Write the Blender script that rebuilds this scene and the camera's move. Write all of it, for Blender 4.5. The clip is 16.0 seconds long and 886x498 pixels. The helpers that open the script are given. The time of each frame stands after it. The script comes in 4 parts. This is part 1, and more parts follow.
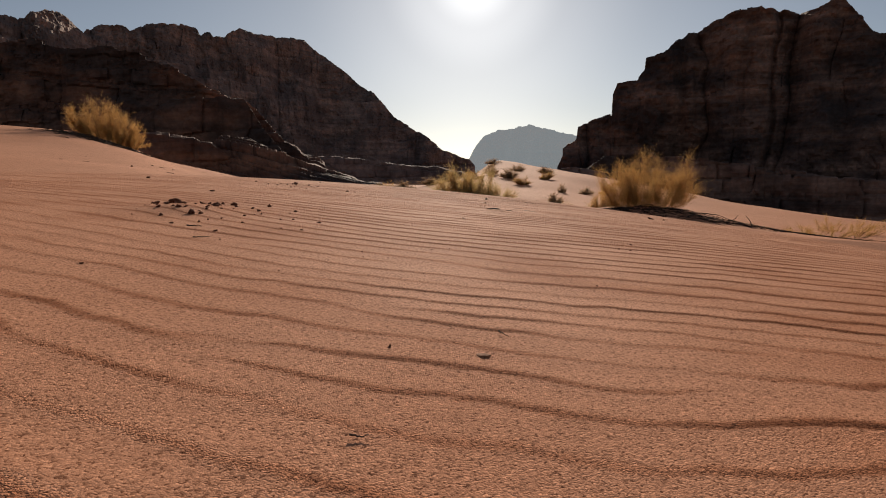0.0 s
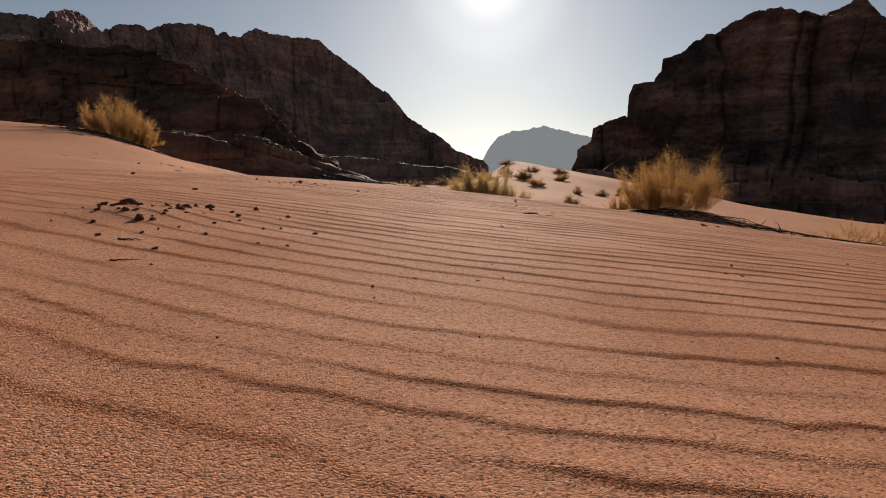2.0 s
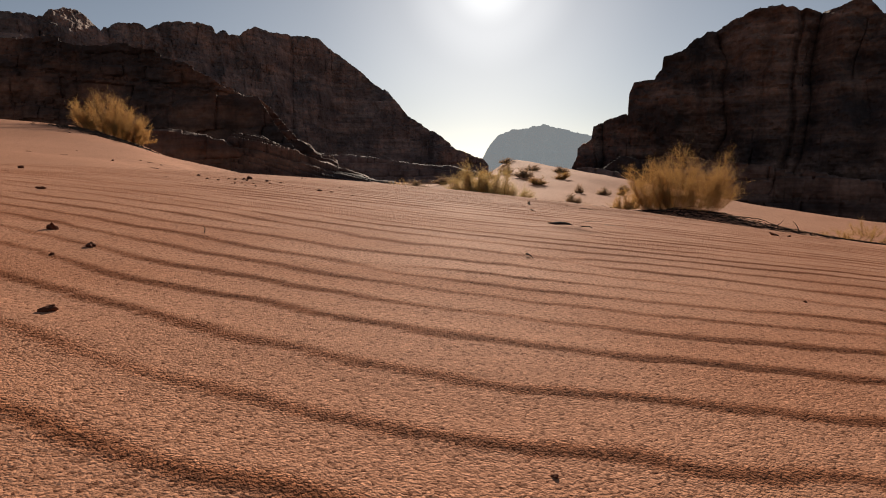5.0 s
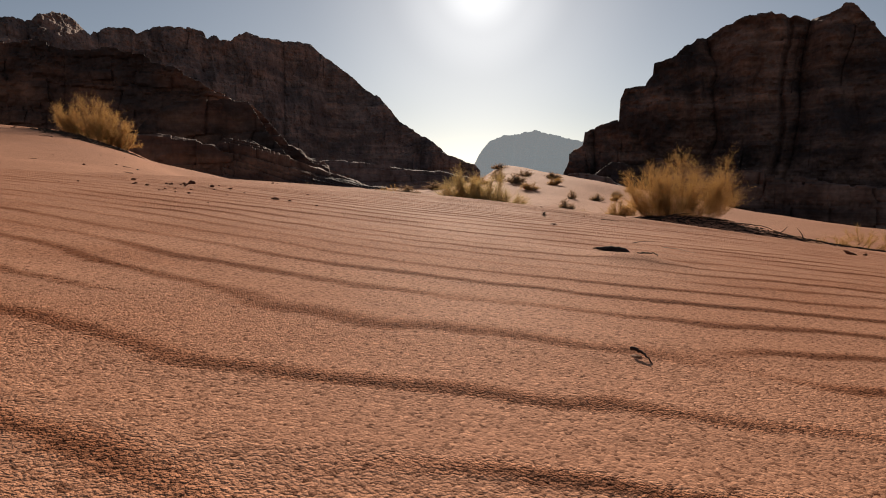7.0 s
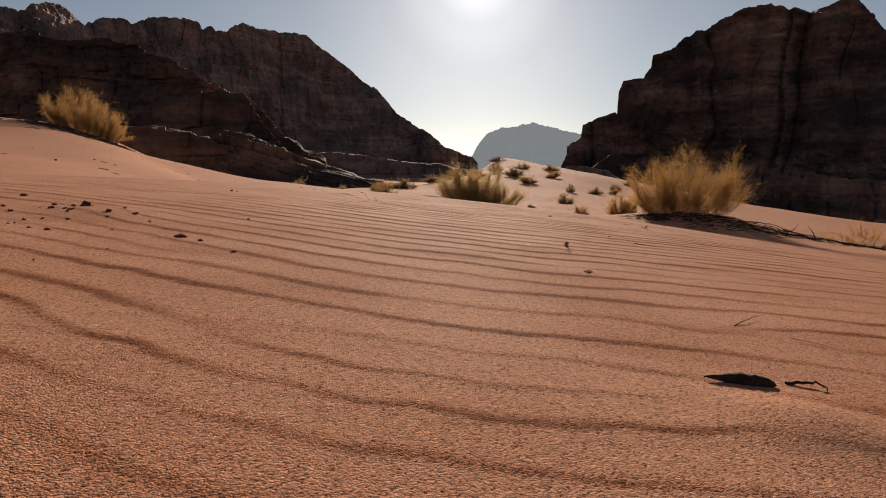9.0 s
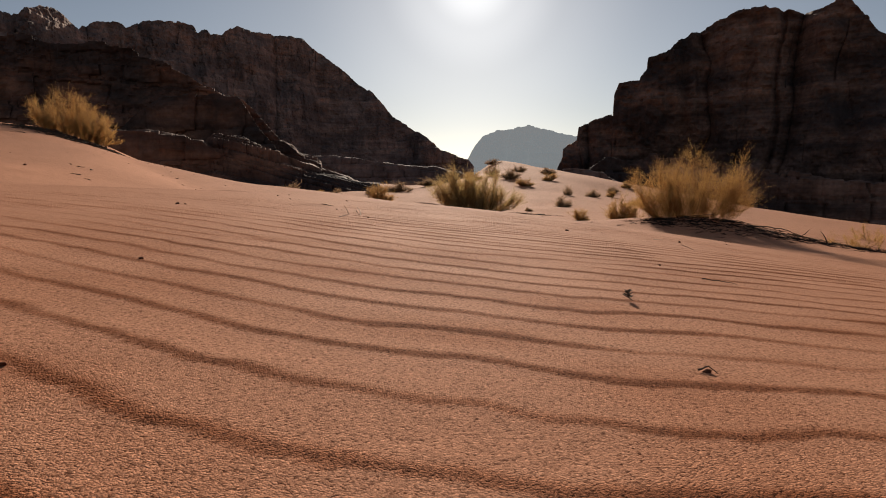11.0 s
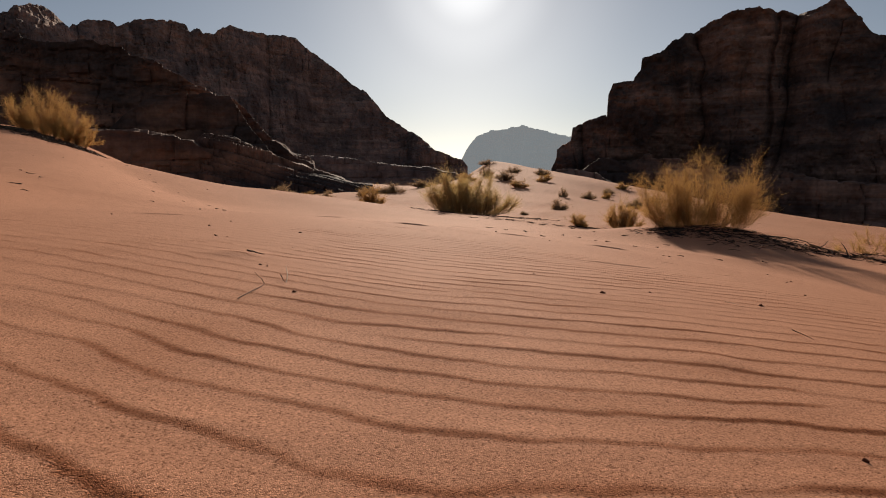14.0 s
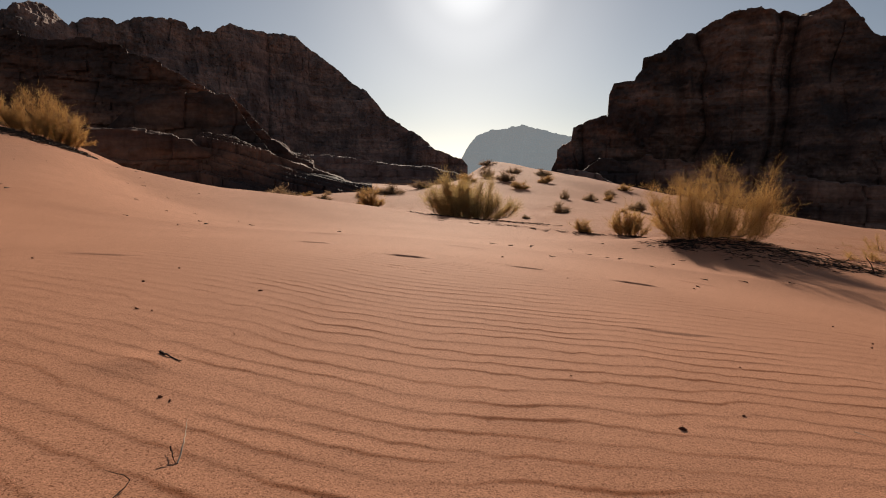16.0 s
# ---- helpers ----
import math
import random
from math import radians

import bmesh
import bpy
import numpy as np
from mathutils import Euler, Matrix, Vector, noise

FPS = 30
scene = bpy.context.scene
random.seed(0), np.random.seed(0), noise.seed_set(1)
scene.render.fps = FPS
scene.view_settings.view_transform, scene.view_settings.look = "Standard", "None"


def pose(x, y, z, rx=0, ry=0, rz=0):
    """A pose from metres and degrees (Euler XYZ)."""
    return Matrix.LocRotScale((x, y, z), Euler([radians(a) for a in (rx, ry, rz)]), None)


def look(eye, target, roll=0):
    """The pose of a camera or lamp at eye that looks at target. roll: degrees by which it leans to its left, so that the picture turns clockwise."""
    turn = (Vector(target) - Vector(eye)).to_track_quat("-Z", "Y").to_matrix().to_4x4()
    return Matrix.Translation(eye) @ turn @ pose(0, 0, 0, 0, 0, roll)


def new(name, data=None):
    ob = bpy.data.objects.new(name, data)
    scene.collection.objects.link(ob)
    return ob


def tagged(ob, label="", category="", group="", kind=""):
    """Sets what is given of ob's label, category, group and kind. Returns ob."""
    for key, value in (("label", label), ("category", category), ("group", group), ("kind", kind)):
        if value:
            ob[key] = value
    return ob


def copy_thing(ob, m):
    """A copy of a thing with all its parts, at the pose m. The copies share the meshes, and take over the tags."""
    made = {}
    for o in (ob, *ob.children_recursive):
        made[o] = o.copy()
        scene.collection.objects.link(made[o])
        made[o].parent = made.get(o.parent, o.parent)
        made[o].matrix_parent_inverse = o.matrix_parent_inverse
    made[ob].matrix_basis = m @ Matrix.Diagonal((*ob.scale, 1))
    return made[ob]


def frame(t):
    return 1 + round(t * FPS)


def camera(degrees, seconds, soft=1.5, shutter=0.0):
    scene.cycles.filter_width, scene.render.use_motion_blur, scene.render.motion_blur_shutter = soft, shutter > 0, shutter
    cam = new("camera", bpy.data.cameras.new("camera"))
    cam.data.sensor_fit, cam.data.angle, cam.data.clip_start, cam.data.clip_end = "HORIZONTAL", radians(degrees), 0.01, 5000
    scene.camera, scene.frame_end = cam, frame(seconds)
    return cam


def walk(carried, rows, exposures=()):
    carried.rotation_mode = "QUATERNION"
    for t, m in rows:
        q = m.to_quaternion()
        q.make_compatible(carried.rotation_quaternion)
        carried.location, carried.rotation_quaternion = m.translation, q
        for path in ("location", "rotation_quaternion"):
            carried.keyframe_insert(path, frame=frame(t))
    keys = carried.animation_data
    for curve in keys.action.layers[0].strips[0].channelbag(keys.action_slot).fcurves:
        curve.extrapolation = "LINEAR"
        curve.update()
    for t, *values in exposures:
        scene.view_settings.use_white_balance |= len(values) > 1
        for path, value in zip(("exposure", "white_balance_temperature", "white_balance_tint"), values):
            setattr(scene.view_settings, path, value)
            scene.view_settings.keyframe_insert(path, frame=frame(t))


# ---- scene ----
cam = camera(72.0, 16.0, soft=1.0)

# seconds, place, and turn (rx, ry, rz)
PATH = [
    (0.0, 0.000, 0.000, 0.000, 83.41, 0.49, -0.27),
    (0.5, -0.019, 0.119, 0.003, 83.34, 0.31, 0.07),
    (1.0, -0.039, 0.233, 0.008, 83.20, 0.03, 0.42),
    (1.5, -0.050, 0.343, -0.000, 83.33, 0.04, 0.70),
    (2.0, -0.056, 0.458, -0.009, 83.47, 0.04, 0.98),
    (2.5, -0.055, 0.555, -0.016, 83.65, 0.10, 1.17),
    (3.0, -0.047, 0.662, -0.014, 83.43, -0.02, 1.38),
    (5.5, -0.036, 1.389, -0.024, 83.35, 0.06, 0.78),
    (6.0, -0.041, 1.525, -0.025, 83.39, -0.00, 0.57),
    (6.5, -0.050, 1.638, -0.025, 83.57, -0.02, 0.34),
    (7.0, -0.053, 1.777, -0.025, 83.87, 0.05, 0.20),
    (7.5, -0.048, 1.911, -0.016, 83.88, 0.05, 0.07),
    (8.0, -0.038, 2.045, 0.013, 83.24, 0.14, 0.11),
    (8.5, -0.032, 2.177, 0.030, 83.29, 0.17, 0.07),
    (9.0, -0.031, 2.334, 0.047, 83.16, -0.04, -0.04),
    (9.5, -0.029, 2.453, 0.055, 83.29, -0.05, -0.14),
    (10.0, -0.037, 2.593, 0.057, 83.42, 0.05, -0.22),
    (12.5, -0.005, 3.344, 0.107, 83.41, 0.20, -0.76),
    (13.0, 0.008, 3.503, 0.130, 83.41, 0.15, -0.88),
    (13.5, 0.012, 3.648, 0.161, 83.35, 0.08, -0.92),
    (14.0, 0.026, 3.823, 0.187, 83.41, 0.10, -0.98),
    (14.5, 0.044, 3.990, 0.219, 83.38, -0.03, -1.02),
    (15.0, 0.050, 4.162, 0.263, 83.39, -0.02, -0.98),
    (15.5, 0.045, 4.322, 0.310, 83.34, -0.05, -0.97),
    (16.0, 0.035, 4.500, 0.355, 83.33, -0.12, -0.99),
]
walk(cam, [(t, pose(*p)) for t, *p in PATH], [(0.0, 0.04), (6.0, 0.02), (9.0, 0.0), (16.0, -0.05)])

# ---- light ----
SUN_ELEVATION, SUN_AZIMUTH = 17.5, 3.2   # degrees above the horizon, and east of ahead (+y)
world = bpy.data.worlds.new("desert_sky")
scene.world = world
world.use_nodes = True
wn = world.node_tree
sky = wn.nodes.new("ShaderNodeTexSky")
sky.sky_type, sky.sun_disc = "NISHITA", False
sky.sun_elevation, sky.sun_rotation = radians(SUN_ELEVATION), radians(SUN_AZIMUTH)
sky.air_density, sky.dust_density, sky.ozone_density, sky.altitude = 0.9, 0.6, 2.0, 900
wn.nodes["Background"].inputs["Strength"].default_value = 0.053
balance = wn.nodes.new("ShaderNodeHueSaturation")
balance.inputs["Saturation"].default_value = 0.62
wn.links.new(sky.outputs["Color"], balance.inputs["Color"])
e, a = radians(SUN_ELEVATION), radians(SUN_AZIMUTH)
sun_way = Vector((math.sin(a) * math.cos(e), math.cos(a) * math.cos(e), math.sin(e)))
# the dusty aureole round the sun
aim = wn.nodes.new("ShaderNodeVectorMath")
aim.operation = "DISTANCE"
wn.links.new(wn.nodes.new("ShaderNodeTexCoord").outputs["Generated"], aim.inputs[0])
aim.inputs[1].default_value = sun_way
aureole = wn.nodes.new("ShaderNodeValToRGB")
aureole.color_ramp.interpolation = "EASE"
for at, level in ((0.03, 1.0), (0.08, 0.45), (0.15, 0.15), (0.28, 0.04)):
    aureole.color_ramp.elements.new(at).color = (level, level * 0.98, level * 0.94, 1)
aureole.color_ramp.elements[0].color = (1, 1, 1, 1)
aureole.color_ramp.elements[-1].position = 0.55
aureole.color_ramp.elements[-1].color = (0, 0, 0, 1)
wn.links.new(aim.outputs["Value"], aureole.inputs["Fac"])
bright = wn.nodes.new("ShaderNodeMixRGB")
bright.blend_type = "ADD"
bright.inputs["Fac"].default_value = 1.0
lifted = wn.nodes.new("ShaderNodeVectorMath")
lifted.operation = "SCALE"
lifted.inputs["Scale"].default_value = 8.0
wn.links.new(aureole.outputs["Color"], lifted.inputs[0])
wn.links.new(balance.outputs["Color"], bright.inputs["Color1"])
wn.links.new(lifted.outputs["Vector"], bright.inputs["Color2"])
wn.links.new(bright.outputs["Color"], wn.nodes["Background"].inputs["Color"])

sun_data = bpy.data.lights.new("sun", "SUN")
sun_data.energy, sun_data.angle, sun_data.color = 5.9, radians(0.8), (1.0, 0.86, 0.70)
sun = new("sun", sun_data)
sun.matrix_world = look(sun_way * 60, (0, 0, 0))


# ---- numbers: noise on arrays ----
def hashed(i, j, k):
    n = (i * 374761393 + j * 668265263 + k * 2147483647 + 1013904223) & 0xFFFFFFFF
    n = ((n ^ (n >> 13)) * 1274126177) & 0xFFFFFFFF
    n = ((n ^ (n >> 16)) * 2246822519) & 0xFFFFFFFF
    return ((n ^ (n >> 15)) & 0xFFFFFF) / 16777215.0


def vnoise(x, y, z=0.0):
    """Value noise from -1 to 1."""
    x, y, z = np.broadcast_arrays(np.asarray(x, float), np.asarray(y, float), np.asarray(z, float))
    i, j, k = (np.floor(c).astype(np.int64) for c in (x, y, z))
    u, v, w = x - i, y - j, z - k
    u, v, w = (c * c * c * (c * (c * 6 - 15) + 10) for c in (u, v, w))
    total = 0.0
    for di in (0, 1):
        for dj in (0, 1):
            for dk in (0, 1):
                weight = (u if di else 1 - u) * (v if dj else 1 - v) * (w if dk else 1 - w)
                total = total + weight * hashed(i + di, j + dj, k + dk)
    return total * 2 - 1


def fbm(x, y, z=0.0, octaves=4, gain=0.5):
    total, amp = 0.0, 1.0
    for o in range(octaves):
        total = total + amp * vnoise(np.asarray(x) * 2**o + 17.3 * o, np.asarray(y) * 2**o - 9.1 * o, np.asarray(z) * 2**o + 4.7 * o)
        amp *= gain
    return total


def smooth(a, b, x):
    s = np.clip((x - a) / (b - a), 0, 1)
    return s * s * (3 - 2 * s)


# ---- materials ----
def material(name):
    m = bpy.data.materials.new(name)
    m.use_nodes = True
    t = m.node_tree
    return m, t, t.nodes["Principled BSDF"]


def node(t, kind, **values):
    n = t.nodes.new(kind)
    for key, value in values.items():
        n.inputs[key.replace("_", " ")].default_value = value
    return n


def ramp(t, source, stops):
    r = t.nodes.new("ShaderNodeValToRGB")
    while len(r.color_ramp.elements) < len(stops):
        r.color_ramp.elements.new(0.5)
    for el, (at, colour) in zip(r.color_ramp.elements, stops):
        el.position, el.color = at, (*colour, 1)
    t.links.new(source, r.inputs["Fac"])
    return r.outputs["Color"]


def mixed(t, kind, factor, a, b):
    m = t.nodes.new("ShaderNodeMixRGB")
    m.blend_type = kind
    for socket, value in zip(m.inputs, (factor, a, b)):
        if isinstance(value, (int, float, tuple)):
            socket.default_value = value
        else:
            t.links.new(value, socket)
    return m.outputs["Color"]


def bumped(t, bsdf, source, strength, distance, below=None):
    b = node(t, "ShaderNodeBump", Strength=strength, Distance=distance)
    t.links.new(source, b.inputs["Height"])
    if below is not None:
        t.links.new(below, b.inputs["Normal"])
    t.links.new(b.outputs["Normal"], bsdf.inputs["Normal"])
    return b.outputs["Normal"]


def noise_tex(t, scale, detail=4.0, rough=0.5, vector=None):
    n = node(t, "ShaderNodeTexNoise", Scale=scale, Detail=detail, Roughness=rough)
    if vector is not None:
        t.links.new(vector, n.inputs["Vector"])
    return n.outputs["Fac"]


def sand_material():
    m, t, b = material("red_sand")
    where = t.nodes.new("ShaderNodeNewGeometry").outputs["Position"]
    broad = ramp(t, noise_tex(t, 0.8, 5, 0.6, where), [(0.3, (0.53, 0.247, 0.144)), (0.7, (0.60, 0.288, 0.172))])
    warp = node(t, "ShaderNodeTexNoise", Scale=260.0, Detail=2.0)
    t.links.new(where, warp.inputs["Vector"])
    wander = node(t, "ShaderNodeVectorMath")
    wander.operation = "MULTIPLY_ADD"
    t.links.new(warp.outputs["Color"], wander.inputs[0])
    wander.inputs[1].default_value = (0.004, 0.004, 0.004)
    t.links.new(where, wander.inputs[2])
    cells = node(t, "ShaderNodeTexVoronoi", Scale=520.0, Randomness=1.0)
    t.links.new(wander.outputs["Vector"], cells.inputs["Vector"])
    single = node(t, "ShaderNodeSeparateColor")
    t.links.new(cells.outputs["Color"], single.inputs["Color"])
    grains = ramp(t, single.outputs["Red"], [(0.0, (0.24, 0.17, 0.13)), (0.26, (0.84, 0.81, 0.78)), (0.6, (1, 1, 1)), (0.85, (1.06, 1.06, 1.06)), (1.0, (1.45, 1.48, 1.48))])
    # lee bands: rougher grain, and a darker red that paints in their shade
    grain_and_shade = t.nodes.new("ShaderNodeAttribute")
    grain_and_shade.attribute_name = "grain_and_shade"
    lee_shade = node(t, "ShaderNodeMapRange")
    t.links.new(grain_and_shade.outputs["Fac"], lee_shade.inputs["Value"])
    lee_shade.inputs["To Max"].default_value = 0.8
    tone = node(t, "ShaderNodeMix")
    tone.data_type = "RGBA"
    t.links.new(lee_shade.outputs["Result"], tone.inputs[0])
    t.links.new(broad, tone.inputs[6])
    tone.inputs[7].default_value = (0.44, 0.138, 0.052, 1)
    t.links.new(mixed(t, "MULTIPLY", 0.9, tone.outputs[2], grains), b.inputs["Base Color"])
    b.inputs["Roughness"].default_value = 0.9
    b.inputs["Specular IOR Level"].default_value = 0.035
    rise = node(t, "ShaderNodeMapRange")
    t.links.new(grain_and_shade.outputs["Fac"], rise.inputs["Value"])
    rise.inputs["From Min"].default_value, rise.inputs["To Min"].default_value, rise.inputs["To Max"].default_value = -0.5, 0.06, 1.0
    long = node(t, "ShaderNodeMapping")
    long.inputs["Scale"].default_value = (1.6, 11.0, 11.0)
    t.links.new(where, long.inputs["Vector"])
    streaks = bumped(t, b, noise_tex(t, 1.0, 4, 0.55, long.outputs["Vector"]), 0.12, 0.022)
    low = bumped(t, b, noise_tex(t, 70, 3, 0.6, where), 0.14, 0.004, streaks)
    loose = node(t, "ShaderNodeMath")
    loose.operation = "MULTIPLY_ADD"
    t.links.new(cells.outputs["Distance"], loose.inputs[0])
    loose.inputs[1].default_value = -0.6
    t.links.new(noise_tex(t, 300, 3, 0.8, where), loose.inputs[2])
    proud = node(t, "ShaderNodeMath")
    proud.operation = "MULTIPLY_ADD"
    t.links.new(single.outputs["Green"], proud.inputs[0])
    proud.inputs[1].default_value = 0.85
    t.links.new(loose.outputs["Value"], proud.inputs[2])
    fine = node(t, "ShaderNodeBump", Distance=0.0075)
    t.links.new(rise.outputs["Result"], fine.inputs["Strength"])
    t.links.new(proud.outputs["Value"], fine.inputs["Height"])
    t.links.new(low, fine.inputs["Normal"])
    t.links.new(fine.outputs["Normal"], b.inputs["Normal"])
    return m


def rock_material(name, dark, light, varnish, scale=1.0):
    """Bedded sandstone: bands of tone along the beds, dark varnish in patches and in streaks that run down the faces."""
    m, t, b = material(name)
    where = t.nodes.new("ShaderNodeNewGeometry").outputs["Position"]
    flat = node(t, "ShaderNodeMapping")
    flat.inputs["Scale"].default_value = (0.02 * scale, 0.02 * scale, 0.30 * scale)
    t.links.new(where, flat.inputs["Vector"])
    tall = node(t, "ShaderNodeMapping")
    tall.inputs["Scale"].default_value = (0.20 * scale, 0.20 * scale, 0.018 * scale)
    t.links.new(where, tall.inputs["Vector"])
    patch = node(t, "ShaderNodeMapping")
    patch.inputs["Scale"].default_value = (0.035 * scale, 0.035 * scale, 0.075 * scale)
    t.links.new(where, patch.inputs["Vector"])
    bands = ramp(t, noise_tex(t, 1.0, 6, 0.65, flat.outputs["Vector"]), [(0.34, dark), (0.66, light)])
    stained = ramp(t, noise_tex(t, 1.0, 4, 0.6, patch.outputs["Vector"]), [(0.42, (1, 1, 1)), (0.58, (0, 0, 0))])
    tone = mixed(t, "MIX", stained, bands, (*varnish, 1))
    streaks = ramp(t, noise_tex(t, 1.0, 5, 0.6, tall.outputs["Vector"]), [(0.38, (0.35, 0.32, 0.32)), (0.60, (1, 1, 1))])
    fine = ramp(t, noise_tex(t, 0.9 * scale, 4, 0.65, where), [(0.3, (0.72, 0.72, 0.72)), (0.7, (1.12, 1.1, 1.08))])
    t.links.new(mixed(t, "MULTIPLY", 1.0, mixed(t, "MULTIPLY", 0.5, tone, streaks), fine), b.inputs["Base Color"])
    b.inputs["Roughness"].default_value = 0.9
    b.inputs["Specular IOR Level"].default_value = 0.15
    low = bumped(t, b, noise_tex(t, 0.25 * scale, 6, 0.65, where), 0.5, 1.0)
    bumped(t, b, noise_tex(t, 1.0, 6, 0.7, flat.outputs["Vector"]), 0.3, 1.0, low)
    return m


def plain_material(name, dark, light, scale, rough=0.8):
    m, t, b = material(name)
    where = t.nodes.new("ShaderNodeTexCoord").outputs["Object"]
    t.links.new(ramp(t, noise_tex(t, scale, 4, 0.6, where), [(0.3, dark), (0.7, light)]), b.inputs["Base Color"])
    b.inputs["Roughness"].default_value = rough
    b.inputs["Specular IOR Level"].default_value = 0.06
    return m


SAND = sand_material()
ROCK = rock_material("brown_sandstone", (0.21, 0.148, 0.13), (0.42, 0.285, 0.235), (0.17, 0.128, 0.118))
RED_ROCK = rock_material("red_sandstone", (0.17, 0.085, 0.062), (0.44, 0.21, 0.128), (0.085, 0.057, 0.05))
DARK_ROCK = rock_material("varnished_sandstone", (0.11, 0.068, 0.055), (0.36, 0.21, 0.155), (0.07, 0.05, 0.046))


# ---- the ground ----
def near_dune(x, y):
    return -0.2042 - 0.0978 * x + 0.0391 * y - 0.0112 * x * x - 0.0004 * x * y - 0.0042 * y * y


def valley(x, y):
    floor = np.interp(y, [-40, 0, 12, 17, 24, 31, 42, 60, 85, 108, 130, 200, 400], [-3, -2.2, -0.55, -0.75, -1.22, -1.5, -1.5, -0.6, 1.4, 3.2, 2.6, -1, -3])
    middle = np.interp(y, [50, 75, 108], [6, 8, 11])
    side = (x - middle) / np.where(x < middle, np.interp(y, [50, 75, 108], [11, 7, 5]), 36.0)
    tongue = smooth(32, 72, y) * (1 - np.exp(-side**2))
    floor = floor - tongue * np.clip(floor + 1.7, 0, 9)
    along, across = (y - 6) * 0.882 - (x + 3) * 0.47, (x + 3) * 0.882 + (y - 6) * 0.47
    drop = 0.38 * np.tanh((across + 0.35) / 1.3) * smooth(20, 30, along)
    crest = 0.03 + 0.036 * np.clip(along, -4, 33) + 0.00105 * np.clip(along, 0, 33) ** 2 - 0.055 * np.clip(across, -9, 0) - drop
    inside = np.exp(-((np.maximum(across, 0) / (2.6 + 0.070 * np.clip(along, 0, 34))) ** 2)) * np.exp(-((np.minimum(across + 16, 0) / 14) ** 2))
    inside = inside * np.exp(-((np.maximum(along - 33, 0) / 8) ** 2)) * np.exp(-((np.minimum(along, 0) / 8) ** 2))
    dune = np.maximum(crest - floor, 0) * inside
    toe = np.interp(across, [0, 2.5, 3.5, 4.6, 5.7, 6.8, 7.9, 10, 14, 20], [1.0, 0.85, 0.62, 0.31, 0.06, -0.13, -0.22, -0.5, -1.1, -2])
    apron = (toe - floor) * smooth(5, 25, along) * (1 - smooth(28.5, 34, along))
    dune = 0.5 * (dune + apron + np.sqrt((dune - apron) ** 2 + 0.02)) - 0.03
    right = 0.105 * np.logaddexp(0, (x - 1 - 7 * smooth(20, 34, y)) / 1.5) * 1.5
    mound = 0.42 * np.exp(-(((x - 5.6) / 2.2) ** 2 + ((y - 16.0) / 1.6) ** 2))
    rolling = 0.35 * (vnoise(x / 9 + 3, y / 13) + 0.4 * vnoise(x / 3.5, y / 5)) * smooth(36, 60, y)
    lap = 0.085 * np.exp(-(((y - 9.3) / 2.2) ** 2)) * smooth(0.36, 0.54, -x / np.maximum(y, 1)) * (1 - smooth(1.0, 1.8, -x / np.maximum(y, 1)))
    return floor + rolling + dune - np.minimum(right, 26) + mound + lap * 1.3


def ground_height(x, y):
    away = np.hypot(np.where(x > 0, 1.4, 2.2) * x, y - 3.5)
    w = smooth(4.5, 16, away)
    return near_dune(np.clip(x, -12, 12), np.clip(y, -12, 20)) * (1 - w) + valley(x, y) * w + 0.03 * vnoise(x / 2.3, y / 2.3) * smooth(4, 20, away)


# small scarps of blown sand: x, y, half width, height
SCARPS = [(-0.13, 8.48, 0.13, 0.012), (-0.89, 9.23, 0.12, 0.009), (0.68, 8.6, 0.12, 0.008), (1.4, 8.48, 0.16, 0.010), (-1.6, 7.45, 0.17, 0.006),
          (0.96, 6.75, 0.16, 0.004), (-1.2, 11.6, 0.2, 0.012), (0.4, 11.0, 0.2, 0.010), (2.6, 10.2, 0.2, 0.009), (1.9, 12.2, 0.25, 0.012)]
# sand heaped behind things that lie in the wind: x, y, width, length, height
DRIFTS = [(0.262, 2.81, 0.055, 0.065, 0.010), (0.31, 2.81, 0.04, 0.06, 0.004), (-0.63, 5.84, 0.07, 0.07, 0.009), (0.60, 5.0, 0.05, 0.07, 0.006),
          (-0.72, 1.75, 0.12, 0.14, 0.018), (-0.85, 3.78, 0.12, 0.12, 0.012)]


def small_forms(x, y):
    z = 0 * x
    for sx, sy, w, h in SCARPS:
        edge = sy + 0.25 * (x - sx) ** 2 / w
        z = z + h * np.exp(-(((x - sx) / w) ** 4)) * smooth(0, 0.03, y - edge) * (1 - smooth(0.05, 0.5, y - edge))
    for sx, sy, w, d, h in DRIFTS:
        z = z + h * np.exp(-(((x - sx) / w) ** 2 + ((y - sy) / d) ** 2))
    return z


# where ripples fork or end: x, y, and the sense of the fork
FORKS = [(-0.08, 0.79, 1), (0.42, 0.74, -1), (-0.22, 0.58, 1), (0.30, 0.60, -1), (-0.05, 1.14, -1), (-0.42, 1.20, 1), (-0.10, 1.98, 1), (0.36, 2.02, -1), (-0.28, 2.24, -1), (0.18, 2.20, 1),
         (-0.20, 2.92, 1), (0.20, 2.86, -1), (0.42, 3.12, 1), (-0.45, 3.30, -1), (0.30, 4.36, 1), (-0.50, 4.30, -1), (0.70, 4.80, -1), (-0.12, 4.95, 1), (-0.45, 5.62, 1), (0.10, 5.50, -1),
         (0.62, 5.75, 1), (-0.75, 6.05, -1), (1.1, 3.3, 1), (1.5, 3.9, -1), (-1.2, 2.4, 1), (-1.0, 3.2, -1)]
